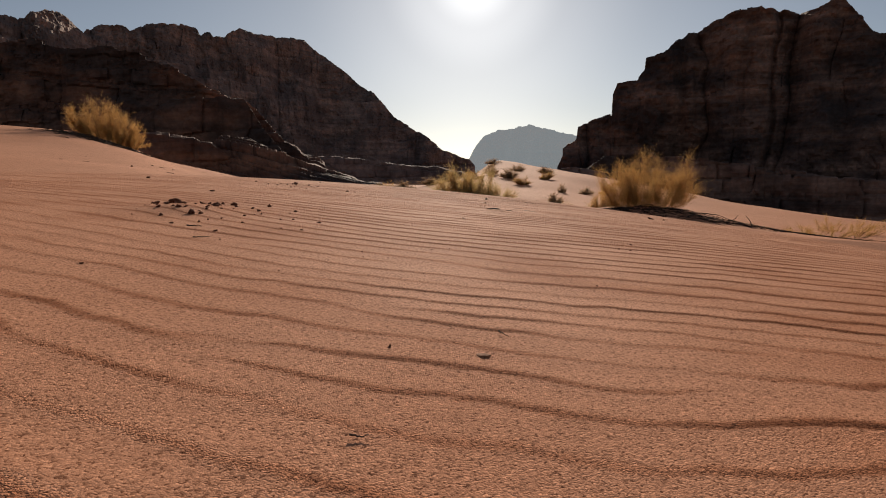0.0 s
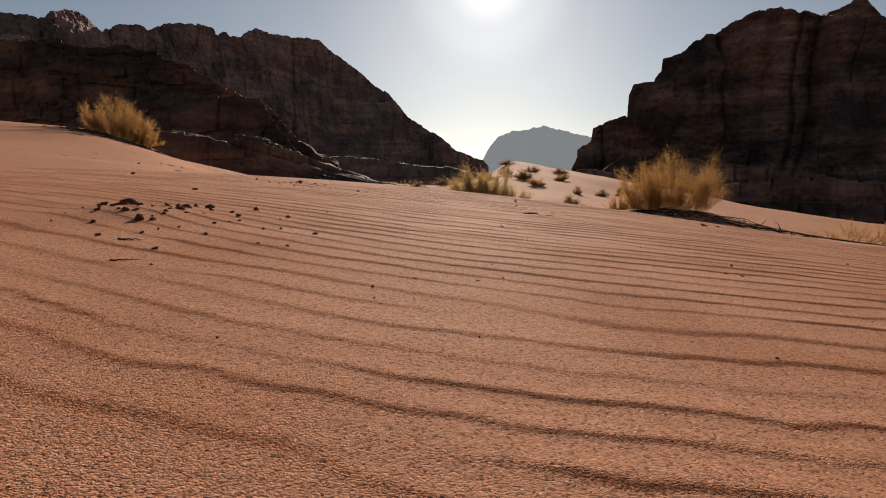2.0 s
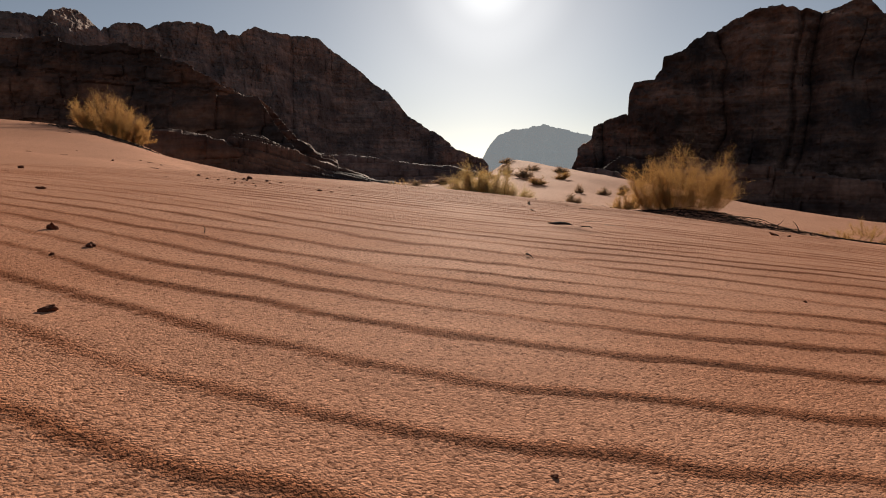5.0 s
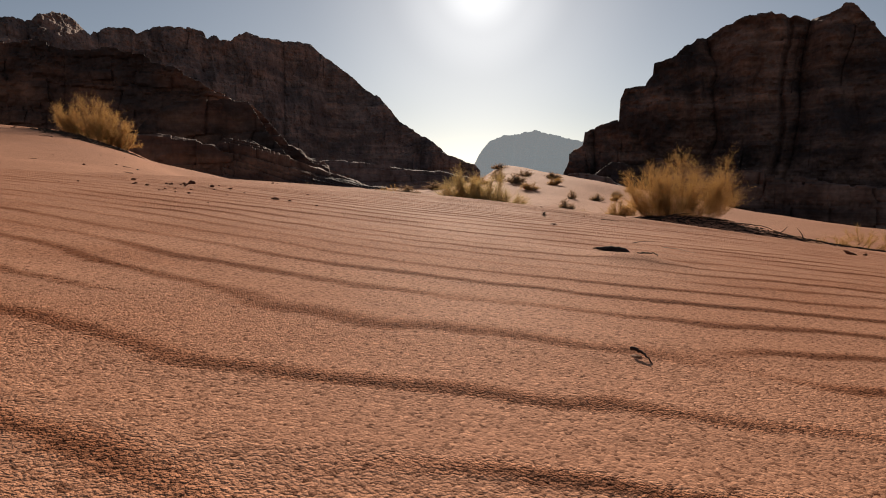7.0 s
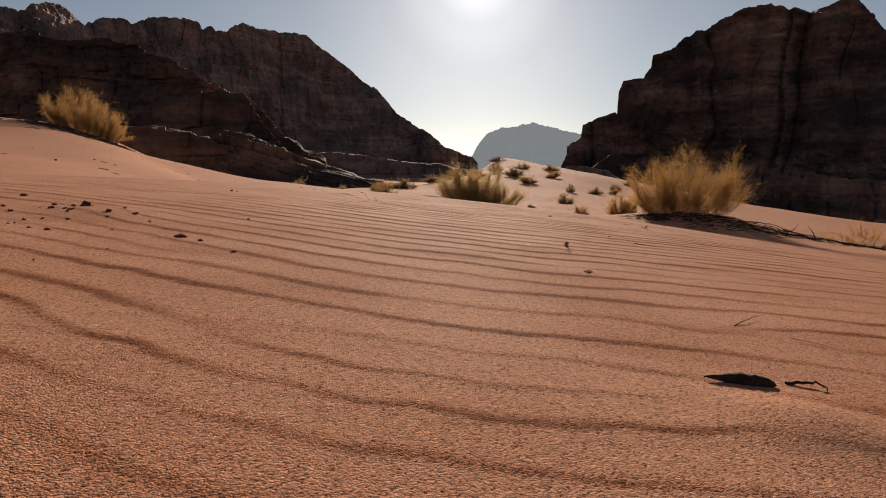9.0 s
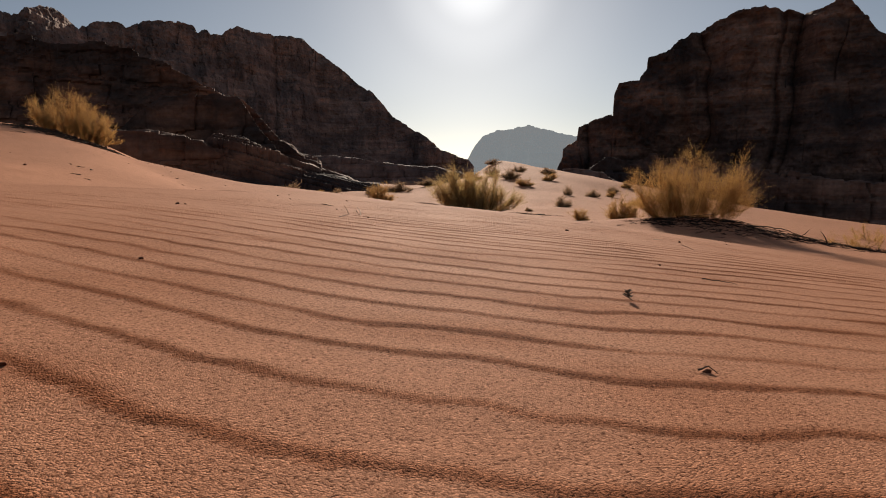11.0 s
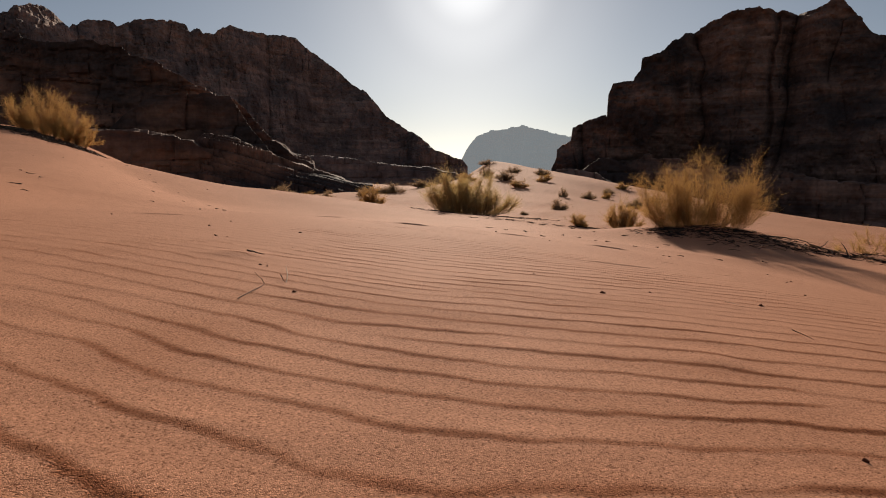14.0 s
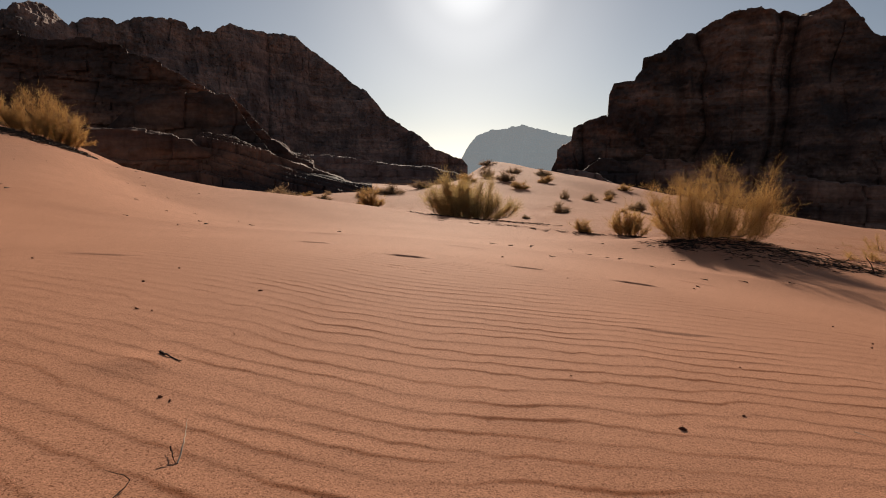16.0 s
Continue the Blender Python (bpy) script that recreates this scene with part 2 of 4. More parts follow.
# the lines of the ripples along the middle of the slope, from south to north
CRESTS = [0.266, 0.356, 0.447, 0.525, 0.62, 0.724, 0.805, 0.87, 0.935, 1.02, 1.12, 1.25, 1.34, 1.43, 1.52, 1.61, 1.70, 1.78, 1.865, 1.94, 2.03, 2.13, 2.25, 2.35, 2.44, 2.53, 2.62, 2.70, 2.78, 2.855, 2.97, 3.07, 3.175, 3.28,
          3.38, 3.49, 3.59, 3.69, 3.79, 3.90, 4.00, 4.10, 4.21, 4.34, 4.46, 4.57, 4.67, 4.77, 4.88, 4.99, 5.10, 5.21, 5.31, 5.41, 5.495, 5.57, 5.66, 5.75, 5.83]


def ripple_shape(x, y):
    """Wind ripples, from 0 in the troughs to 1 on the crests: long gentle backs and short steep lee faces that look south."""
    turn = 0.50 * np.logaddexp(0, -(x + 0.10) / 0.10) * 0.10 - 0.30 * np.logaddexp(0, -(x + 1.5) / 0.4) * 0.4 + 0.07 * np.logaddexp(0, (x - 0.1) / 0.2) * 0.2
    sway = 0.013 * vnoise(x / 0.75 + 3.1, y / 0.9) + 0.014 * vnoise(x / 0.17, y / 0.20 + 8.0) + 0.006 * vnoise(x / 0.05, y / 0.07) + 0.003 * vnoise(x / 0.018, y / 0.02)
    sway = sway * (1 + 0.8 * smooth(4.5, 7, y)) + 0.10 * vnoise(x / 4 + 7, y / 5) * smooth(1.0, 3.0, np.abs(x))
    s = y - turn + sway + 0.023
    n = len(CRESTS) - 1
    phase = np.interp(s, [-3] + CRESTS + [6.95, 12, 60], [-38, *range(n + 1), n + 12, n + 60, n + 500])
    for fx, fy, sense in FORKS:
        phase = phase + sense * np.arctan2(y - fy + 0.3 * np.minimum(x - fx, 0), (x - fx) * 0.55) / (2 * math.pi)
    part = phase - np.floor(phase)
    steep = 0.11 + 0.035 * vnoise(x / 0.3 + 11, y / 0.07)
    back = np.clip((part - steep) / 0.74, 0, 1)
    shape = np.where(part < steep, smooth(0, 1, part / steep), (1 - smooth(0, 1, back)) ** 1.3)
    return shape, phase


def ripple_size(x, y, phase):
    along = vnoise(x / 0.26 + 50, y / 0.075) * 0.48 + 0.22 * vnoise(x / 0.9, y / 0.7 + 30) + 0.14 * vnoise(x / 0.08, y / 0.05)
    calm = smooth(0.1, 0.7, vnoise(x / 1.3 - 4, y / 1.5 + 2))
    far = 1 - 0.55 * smooth(5.5, 12, np.hypot(x, y)) - 0.42 * smooth(12, 35, np.hypot(x, y))
    for fx, fy, sense in FORKS:
        far = far * (1 - 0.95 * np.exp(-(((x - fx) / 0.07) ** 2 + ((y - fy) / 0.04) ** 2)))
    far = far * (1 - 0.8 * np.exp(-(((x - 0.27) / 0.07) ** 2 + ((y - 2.80) / 0.06) ** 2)))
    return 0.0014 * np.clip(0.97 + along - 0.2 * calm, 0.15, 1.5) * far * (1 - 0.25 * smooth(0.5, 1.5, x)) * (1 - 0.45 * smooth(0.25, 1.0, -x))


def grown(fine_from, fine_to, step, far, rate):
    """Coordinates with even steps in the middle and growing ones after it."""
    mid = list(np.arange(fine_from, fine_to, step))
    s, c, up = step, mid[-1], []
    while c < far:
        s *= rate
        c += s
        up.append(c)
    return mid, up


def fill_mesh(me, co, quads, soft=True):
    me.vertices.add(len(co))
    me.vertices.foreach_set("co", np.asarray(co, np.float32).ravel())
    me.loops.add(quads.size)
    me.loops.foreach_set("vertex_index", quads.astype(np.int32).ravel())
    me.polygons.add(len(quads))
    me.polygons.foreach_set("loop_start", np.arange(0, quads.size, quads.shape[1], dtype=np.int32))
    me.polygons.foreach_set("use_smooth", np.full(len(quads), soft))
    me.update(calc_edges=True)


def surface_at(x, y):
    """The finished surface: dune, small forms and ripples."""
    x, y = np.asarray(x, float), np.asarray(y, float)
    shape, phase = ripple_shape(x, y)
    return ground_height(x, y) + small_forms(x, y) + shape * ripple_size(x, y, phase)


def build_ground():
    mid, up = grown(-1.4, 1.4, 0.012, 2500, 1.08)
    xs = np.array([-c for c in reversed(up)] + mid + up)
    mid, up = grown(7.0, 9.0, 0.012, 22, 1.025)
    far, out = grown(up[-1], up[-1] + 0.5, 0.24, 3000, 1.05)
    back = [0.15 - 0.02 * 1.2**k for k in range(46)]
    ys = np.array(list(reversed(back)) + list(np.arange(0.15, 3.0, 0.004)) + list(np.arange(3.0, 7.0, 0.006)) + mid + up + far[1:] + out)
    x, y = np.meshgrid(xs, ys)
    z = ground_height(x, y)
    grain_and_shade = np.zeros_like(z)
    near = (np.abs(x) < 30) & (y > -2) & (y < 45)
    shape, phase = ripple_shape(x[near], y[near])
    size = ripple_size(x[near], y[near], phase)
    z[near] += small_forms(x[near], y[near]) + shape * size
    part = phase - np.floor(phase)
    # coarser grain and painted shade, both gathered on the steep lee faces
    grain_and_shade[near] = np.clip(size / 0.0014, 0, 1.2) * np.exp(-(((part - 0.08) / 0.10) ** 2)) + 0.35 * vnoise(x[near] / 0.2, y[near] / 0.12)
    grain_and_shade = grain_and_shade - 0.9 * smooth(1.5, 6, np.hypot(x, y - 2)) * (1 - smooth(20, 30, y + 0.5 * x))
    ny, nx = x.shape
    idx = np.arange(nx * ny).reshape(ny, nx)
    quads = np.stack([idx[:-1, :-1], idx[:-1, 1:], idx[1:, 1:], idx[1:, :-1]], -1).reshape(-1, 4)
    me = bpy.data.meshes.new("ground")
    fill_mesh(me, np.stack([x, y, z], -1).reshape(-1, 3), quads)
    me.attributes.new("grain_and_shade", "FLOAT", "POINT").data.foreach_set("value", grain_and_shade.astype(np.float32).ravel())
    me.materials.append(SAND)
    return tagged(new("ground", me), "rippled red desert sand rising into a low dune", "ground", kind="structure")


build_ground()


# ---- the rock massifs ----
def part(name, me, mat, parent, label="", place=None):
    """One mesh as a part of a thing."""
    me.materials.append(mat)
    ob = new(name, me)
    ob.parent = parent
    if place is not None:
        ob.matrix_basis = place
    if label:
        tagged(ob, label)
    return ob


def thing(name, label, category, place=(0, 0, 0), group=""):
    ob = new(name)
    ob.location = place
    ob.empty_display_size = 0.1
    return tagged(ob, label, category, group)


def rock_face(name, crest, base, seed, columns, rows, bed, batter, rough, beds=1.0, cracks=1.0, deep_back=40.0, cap=0.0, clefts=(), dip=0.0, broken=1.0):
    """A bedded rock mass: crest holds (x, y, top) along its face; bed is the usual thickness of its beds, batter the lean of the face, beds and
    cracks how strongly ledges and upright joints show, cap the length of a sloping brow above the edge, clefts (x, half width, depth) single deep joints."""
    rng = np.random.default_rng(int(seed * 10))
    crest = np.array(crest, float)
    along = np.r_[0, np.cumsum(np.hypot(*np.diff(crest[:, :2], axis=0).T))]
    u = np.linspace(0, along[-1], columns)
    px, py, top = (np.interp(u, along, crest[:, i]) for i in range(3))
    # the skyline: loose blocks and broken steps
    for wide, high in ((9.0, 0.55), (4.2, 0.42), (1.6, 0.16)):
        wide = wide * rough / 2.8
        cell = np.floor(u / wide + 0.4 * vnoise(u / wide * 0.7, seed + wide)).astype(np.int64)
        top = top + broken * rough * high * (hashed(cell, int(seed), 5) - 0.5)
    top = np.maximum(top + 0.05 * rough * fbm(u / 4, seed + 40, 0, 3), base + 0.4)
    for pick in (np.minimum, np.maximum):
        for _ in range(max(1, int(0.7 / (u[1] - u[0])))):
            top = pick(pick(np.r_[top[:1], top[:-1]], top), np.r_[top[1:], top[-1:]])
    reach = np.hypot(px, py)
    nx, ny = px / reach, py / reach
    levels = np.linspace(base, crest[:, 2].max() + bed * 0.7, rows)
    z = np.minimum(levels[:, None], top[None])
    uu = np.broadcast_to(u[None], z.shape)
    zb = z - dip * (uu - u.mean()) + bed * (0.5 * vnoise(uu / 60, z / (9 * bed), seed) + 0.16 * fbm(uu / 9, z / (2 * bed), seed + 1, 3))
    # massive beds and thin partings in turn
    thick = bed * rng.choice([0.22, 0.45, 1.0, 1.9], 400, p=[0.28, 0.30, 0.27, 0.15]) * rng.uniform(0.8, 1.25, 400)
    edges = zb.min() - 1 + np.cumsum(thick)
    layer = np.clip(np.searchsorted(edges, zb), 1, 399)
    th = thick[layer]
    low = edges[layer - 1]
    frac = np.clip((zb - low) / th, 0, 1)
    tread = z - frac * th * 0.8
    inset = -batter * np.clip(top[None] - tread, 0, None) * (1 + 0.35 * vnoise(uu / 45, z / 40, seed + 7))
    hard = hashed(layer, int(seed), 11) - 0.5
    show = beds * (0.55 + 0.45 * vnoise(uu / 34, layer * 1.7, seed + 20))
    inset = inset - show * np.minimum(th, 2.4) * 1.1 * hard
    r = np.minimum(0.4 * th, 1.4)
    near = np.clip(1 - np.minimum(frac, 1 - frac) * th / r, 0, 1)
    inset = inset + show * r * 0.9 * (1 - np.sqrt(np.clip(1 - near * near, 0, 1)))
    # blocks between upright joints, of another width in each bed
    wide = np.clip(th * (1.1 + 1.6 * hashed(layer, int(seed), 3)), 1.6, 14)
    c = uu / wide + 9 * hashed(layer, int(seed), 4) + 0.3 * vnoise(uu / wide * 0.6, z / wide, seed)
    cell = np.floor(c).astype(np.int64)
    gap = np.minimum(c - cell, 1 - c + cell) * wide
    inset = inset + beds * (hashed(cell, layer, int(seed)) - 0.5) * np.minimum(th, 3.0) * 0.75 + show * 0.7 * np.exp(-((gap / 0.4) ** 2)) * np.minimum(th, 2.0) * 0.6
    # buttresses, rounded columns and long joints
    bend = 0.35 * vnoise(uu / 20, z / 18, seed) + 0.15 * vnoise(uu / 6, z / 7, seed)
    joint = np.abs(vnoise(uu / 13 + 0.6 * bend, z / 90, seed + 9))
    inset = inset + cracks * rough * 0.55 * np.exp(-((joint / 0.07) ** 2)) * (0.5 + 0.5 * vnoise(uu / 18, z / 14, seed + 14))
    column = np.abs(vnoise(uu / 30 + 0.22 * bend, z / 140, seed + 12))
    inset = inset - cracks * rough * 2.6 * np.sqrt(column + 0.003)
    for cx, half, deep in clefts:
        inset = inset + deep * np.exp(-(((px[None] + 4.5 * bend - cx) / half) ** 2)) * smooth(base, base + 0.3 * (top.max() - base), z)
    inset = inset + rough * 1.9 * fbm(uu / 34, z / 38, seed + 3, 5, 0.5) + rough * 0.16 * fbm(uu / 1.8, z / 1.2, seed + 6, 3, 0.6)
    inset = inset - np.median(inset[-1])
    x, y = px[None] + nx[None] * inset, py[None] + ny[None] * inset
    over = np.clip(levels[:, None] - top[None], 0, None)
    x, y = x + nx[None] * over * 1.2, y + ny[None] * over * 1.2
    z = z + 0.25 * fbm(x / 2.5, y / 2.5, seed, 3) * smooth(0, 2, over)
    if cap:
        # a brow of flat broken slabs that climbs gently behind the edge
        for k in range(12):
            step = cap / 12 * (k + 1)
            x = np.vstack([x, (x[rows - 1] + nx * step)[None]])
            y = np.vstack([y, (y[rows - 1] + ny * step)[None]])
            z = np.vstack([z, (z[rows - 1] + (np.maximum(top / reach + 0.035, 0.25) + 0.07 * vnoise(u / 3, seed)) * step + 0.045 * cap * fbm(u / 2.2, step / 1.5, seed, 3))[None]])
        rows += 12
    bx, by = x[-1] + nx * deep_back, y[-1] + ny * deep_back
    x, y = np.vstack([x, bx[None], bx[None] + nx * 5]), np.vstack([y, by[None], by[None] + ny * 5])
    z = np.vstack([z, z[-1:] * 0.9 - 1, np.full((1, columns), base)])
    rows += 2
    idx = np.arange(rows * columns).reshape(rows, columns)
    quads = np.stack([idx[:-1, :-1], idx[:-1, 1:], idx[1:, 1:], idx[1:, :-1]], -1).reshape(-1, 4)
    me = bpy.data.meshes.new(name)
    fill_mesh(me, np.stack([x, y, z], -1).reshape(-1, 3), quads, False)
    return me


LEFT = [(-201.2, 238.1, 65.4), (-190.5, 249.9, 67), (-179.7, 260, 68.1), (-179.9, 267.1, 69), (-179.7, 275.3, 70.4), (-179.3, 278.8, 73.7),
        (-178.4, 288.2, 77.3), (-177.3, 297, 78.4), (-176.4, 303.5, 76.6), (-175.1, 311.3, 74), (-174.5, 313.2, 76.6), (-171.6, 323.6, 81.2),
        (-167, 337.7, 83.1), (-166.3, 340, 81.1), (-160.3, 354.2, 87.6), (-151, 373, 90.9), (-145.7, 382.4, 91.1), (-144.9, 384, 87.9),
        (-143.3, 386.4, 91.8), (-141.1, 389.9, 91.7), (-140.3, 392.4, 88.6), (-136.4, 401.7, 91.3), (-131.2, 412.6, 97.8), (-113.6, 445.2, 100.4),
        (-99.6, 467, 102.5), (-90.6, 480, 95.1), (-71.2, 480, 81.4), (-49.7, 480, 64.9), (-35.3, 480, 47), (-14.8, 480, 36.1), (2.4, 480, 21.7),
        (23.1, 480, 14.5), (27.3, 480, 9.7)]
SHOULDER = [(-127.1, 132.6, 31.2), (-106.9, 135.7, 29.5), (-88.9, 138.8, 30.5), (-78.8, 140.4, 29.6), (-65.5, 142, 27), (-57.7, 143.5, 24.6),
            (-53.8, 143.5, 21.9), (-44.5, 145.1, 18.4), (-40.6, 145.9, 13.7), (-36.7, 145.9, 9.1), (-29.6, 147.4, 3.7), (-21.8, 148.2, -0.1)]
LEDGE = [(-64.6, 81.6, 6.1), (-52.4, 85, 6.7), (-43.5, 89.8, 6.6), (-34.7, 93.8, 5.8), (-32, 95.2, 3.4), (-25.2, 97.9, 2.6), (-15, 102, 0)]
SLABS = [(-43, 101, 0.0), (-39, 102, 4.2), (-36, 102.7, 7.6), (-31.3, 101.5, 6.9), (-27.8, 100.3, 5.2), (-24.4, 99.2, 3.8),
         (-20.9, 98, 2.6), (-17.4, 96.9, 1.4), (-13.9, 95.7, 0.3), (-10.4, 94.5, -0.9)]
BUTTRESS = [(-65.1, 128, 9.1), (-60.9, 128, 12.7), (-54.8, 127.5, 16.2), (-49.5, 127, 16.8), (-39.7, 126.5, 16.8), (-37.8, 126, 14.1), (-35.2, 125.5, 10.0), (-31.8, 125, 6.0), (-28.4, 124.5, 3.1), (-25.0, 124, 0.6)]
TAIL = [(-62, 205, 9.0), (-45, 206, 8.0), (-34, 205, 7.5), (-22, 204, 6.0), (-12, 203, 4.6), (-2, 202, 3.8), (7, 201, 2.0), (14, 200, -1)]
mountain = thing("rock_mountain", "dark brown stepped sandstone mountain in shade", "mountain", (-90, 230, -3))
home = Matrix.Translation((90, -230, 3))
part("cliff", rock_face("cliff", LEFT, -6, 2.0, 800, 170, 8.0, 0.35, 4.2, 0.8, 0.8, 60, broken=0.5), ROCK, mountain, "upper cliff with a broken skyline", home)
part("shoulder", rock_face("shoulder", SHOULDER, -6, 7.0, 560, 130, 5.0, 0.16, 2.6, 0.8, 0.8, 30, 9.0, dip=-0.05), RED_ROCK, mountain, "lower reddish shoulder of the cliff", home)
part("ledge", rock_face("ledge", LEDGE, -6, 11.0, 460, 80, 2.6, 0.5, 1.6, 0.7, 0.3, 20, 1.6, broken=0.6), RED_ROCK, mountain, "low bedded ledge at the foot", home)
for k, (low, near) in enumerate(((1.0, 1.0), (0.6, 0.94))):
    run = [(x * near + 1.5 * k, y * near, z * low * near - 0.4 * k) for x, y, z in SLABS]
    part("slab", rock_face("slab", run, -6, 17.0 + k, 400, 90, 1.0, 2.1, 1.2, 1.2, 0.4, 14, dip=-0.22, broken=0.5), RED_ROCK, mountain, "tilted bare rock slab at the foot", home)
part("buttress", rock_face("buttress", BUTTRESS, -6, 19.0, 360, 90, 3.6, 0.10, 1.8, 0.7, 0.6, 14, 2.5, broken=0.5), RED_ROCK, mountain, "red buttress below the shoulder", home)
part("ledge", rock_face("ledge", TAIL, -6, 15.0, 460, 70, 2.0, 0.9, 1.3, 0.8, 0.2, 40, 1.2, broken=0.4), ROCK, mountain, "low bedded ledge at the foot", home)

RIGHT = [(41.1, 215.4, 2.8), (43.2, 214.2, 8.1), (42.7, 214.4, 9.3), (46.8, 212, 13.2), (47.3, 211.7, 17.7), (52.6, 209.3, 19.7), (57.4, 207, 20.9),
         (57.6, 206.9, 27.7), (58.9, 206.3, 31.7), (64.6, 203.7, 31.7), (66.6, 202.6, 34.3), (66.8, 202.4, 37.3), (71.5, 199.6, 38.5),
         (75.7, 196.8, 43.7), (77.6, 195.8, 45.7), (81.9, 193.4, 46.8), (84.6, 191.8, 48.4), (89.7, 188.1, 49.3), (93.9, 185.2, 48),
         (95.3, 184.4, 46.9), (99.4, 181.9, 47.2), (106.4, 177, 46), (109.8, 174.3, 48), (111.6, 173, 47.1), (116.9, 169.2, 38.9),
         (119.1, 167.4, 38), (124.5, 162.7, 34.2), (132.6, 154.5, 28.7)]
FOOT = [(40, 176, -1.5), (43, 174, 3.0), (47, 172, 6.0), (52, 168, 4.0), (56, 164, 6.5), (62, 158, 5.0), (70, 150, 3.5), (84, 138, 0.0), (95, 128, -2)]
PASS_LEDGE = [(20, 150, 1.2), (23, 149, 2.6), (28, 148, 2.2), (33, 147, 2.5), (38, 146, 1.5), (42, 145, -1)]
bluff = thing("rock_bluff", "dark sandstone bluff with deep upright cracks", "cliff", (90, 185, -6))
home = Matrix.Translation((-90, -185, 6))
part("cliff", rock_face("cliff", RIGHT, -34, 21.0, 720, 170, 6.5, 0.12, 4.4, 0.5, 1.3, 40, 0.0, ((97.5, 0.6, 2.6), (112, 3.0, 5.0), (76, 1.2, 2.5)), 0.06, 0.55), DARK_ROCK, bluff, "tall cliff face with rounded columns", home)
part("ledge", rock_face("ledge", FOOT, -24, 27.0, 420, 70, 3.4, 0.35, 1.8, 0.9, 0.7, 30), DARK_ROCK, bluff, "low rounded rocks at the cliff foot", home)
part("ledge", rock_face("ledge", PASS_LEDGE, -5, 29.0, 200, 40, 0.9, 0.6, 0.7, 1.2, 0.2, 20), ROCK, bluff, "thin bedded ledge beside the sand", home)


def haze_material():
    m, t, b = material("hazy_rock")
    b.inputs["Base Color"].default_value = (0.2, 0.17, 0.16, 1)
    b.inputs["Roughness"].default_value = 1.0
    # even blue-grey emission stands in for the distance haze over the rock
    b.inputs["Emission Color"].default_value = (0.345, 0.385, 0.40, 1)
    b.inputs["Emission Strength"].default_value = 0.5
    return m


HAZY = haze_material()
MESA = [(25, 905, 5), (39, 900, 21.3), (50, 900, 44.1), (64, 900, 61.8), (85, 900, 69.8), (105, 900, 71.2), (130, 900, 76.7), (154, 900, 70.8),
        (183, 900, 64.9), (233, 900, 52.4), (267, 900, 27.6)]
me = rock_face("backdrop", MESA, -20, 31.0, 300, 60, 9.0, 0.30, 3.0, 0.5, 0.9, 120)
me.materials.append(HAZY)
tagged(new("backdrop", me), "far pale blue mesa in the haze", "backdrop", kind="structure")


# ---- shrubs ----
def foliage_material(name, dark, light, glow):
    m, t, b = material(name)
    where = t.nodes.new("ShaderNodeNewGeometry")
    tone = ramp(t, where.outputs["Random Per Island"], [(0.0, dark), (1.0, light)])
    t.links.new(tone, b.inputs["Base Color"])
    b.inputs["Roughness"].default_value = 0.75
    b.inputs["Specular IOR Level"].default_value = 0.25
    through_light = node(t, "ShaderNodeBsdfTranslucent")
    t.links.new(mixed(t, "MULTIPLY", 1.0, tone, (*glow, 1)), through_light.inputs["Color"])
    both = node(t, "ShaderNodeMixShader", Fac=0.6)
    t.links.new(b.outputs["BSDF"], both.inputs[1])
    t.links.new(through_light.outputs["BSDF"], both.inputs[2])
    t.links.new(both.outputs["Shader"], t.nodes["Material Output"].inputs["Surface"])
    return m


GOLDEN = foliage_material("golden_twigs", (0.35, 0.205, 0.085), (0.60, 0.385, 0.17), (1.0, 0.93, 0.76))
OLIVE = foliage_material("olive_twigs", (0.40, 0.285, 0.13), (0.66, 0.50, 0.27), (1.0, 0.95, 0.8))
BROWN = foliage_material("brown_twigs", (0.24, 0.155, 0.095), (0.46, 0.315, 0.20), (1.0, 0.95, 0.85))
WOOD = plain_material("dead_wood", (0.045, 0.03, 0.022), (0.13, 0.09, 0.065), 9.0)
STRAW = plain_material("pale_straw", (0.52, 0.38, 0.27), (0.78, 0.62, 0.46), 30.0)
STRAW_BROWN = plain_material("brown_straw", (0.13, 0.075, 0.04), (0.34, 0.21, 0.11), 3.0)
CLOD = plain_material("dark_clod", (0.075, 0.024, 0.013), (0.19, 0.070, 0.040), 70.0, 0.95)
PALE = plain_material("pale_pebble", (0.34, 0.16, 0.09), (0.50, 0.27, 0.16), 60.0, 0.8)
BARK = plain_material("dark_bark", (0.02, 0.014, 0.012), (0.075, 0.05, 0.04), 120.0, 0.85)


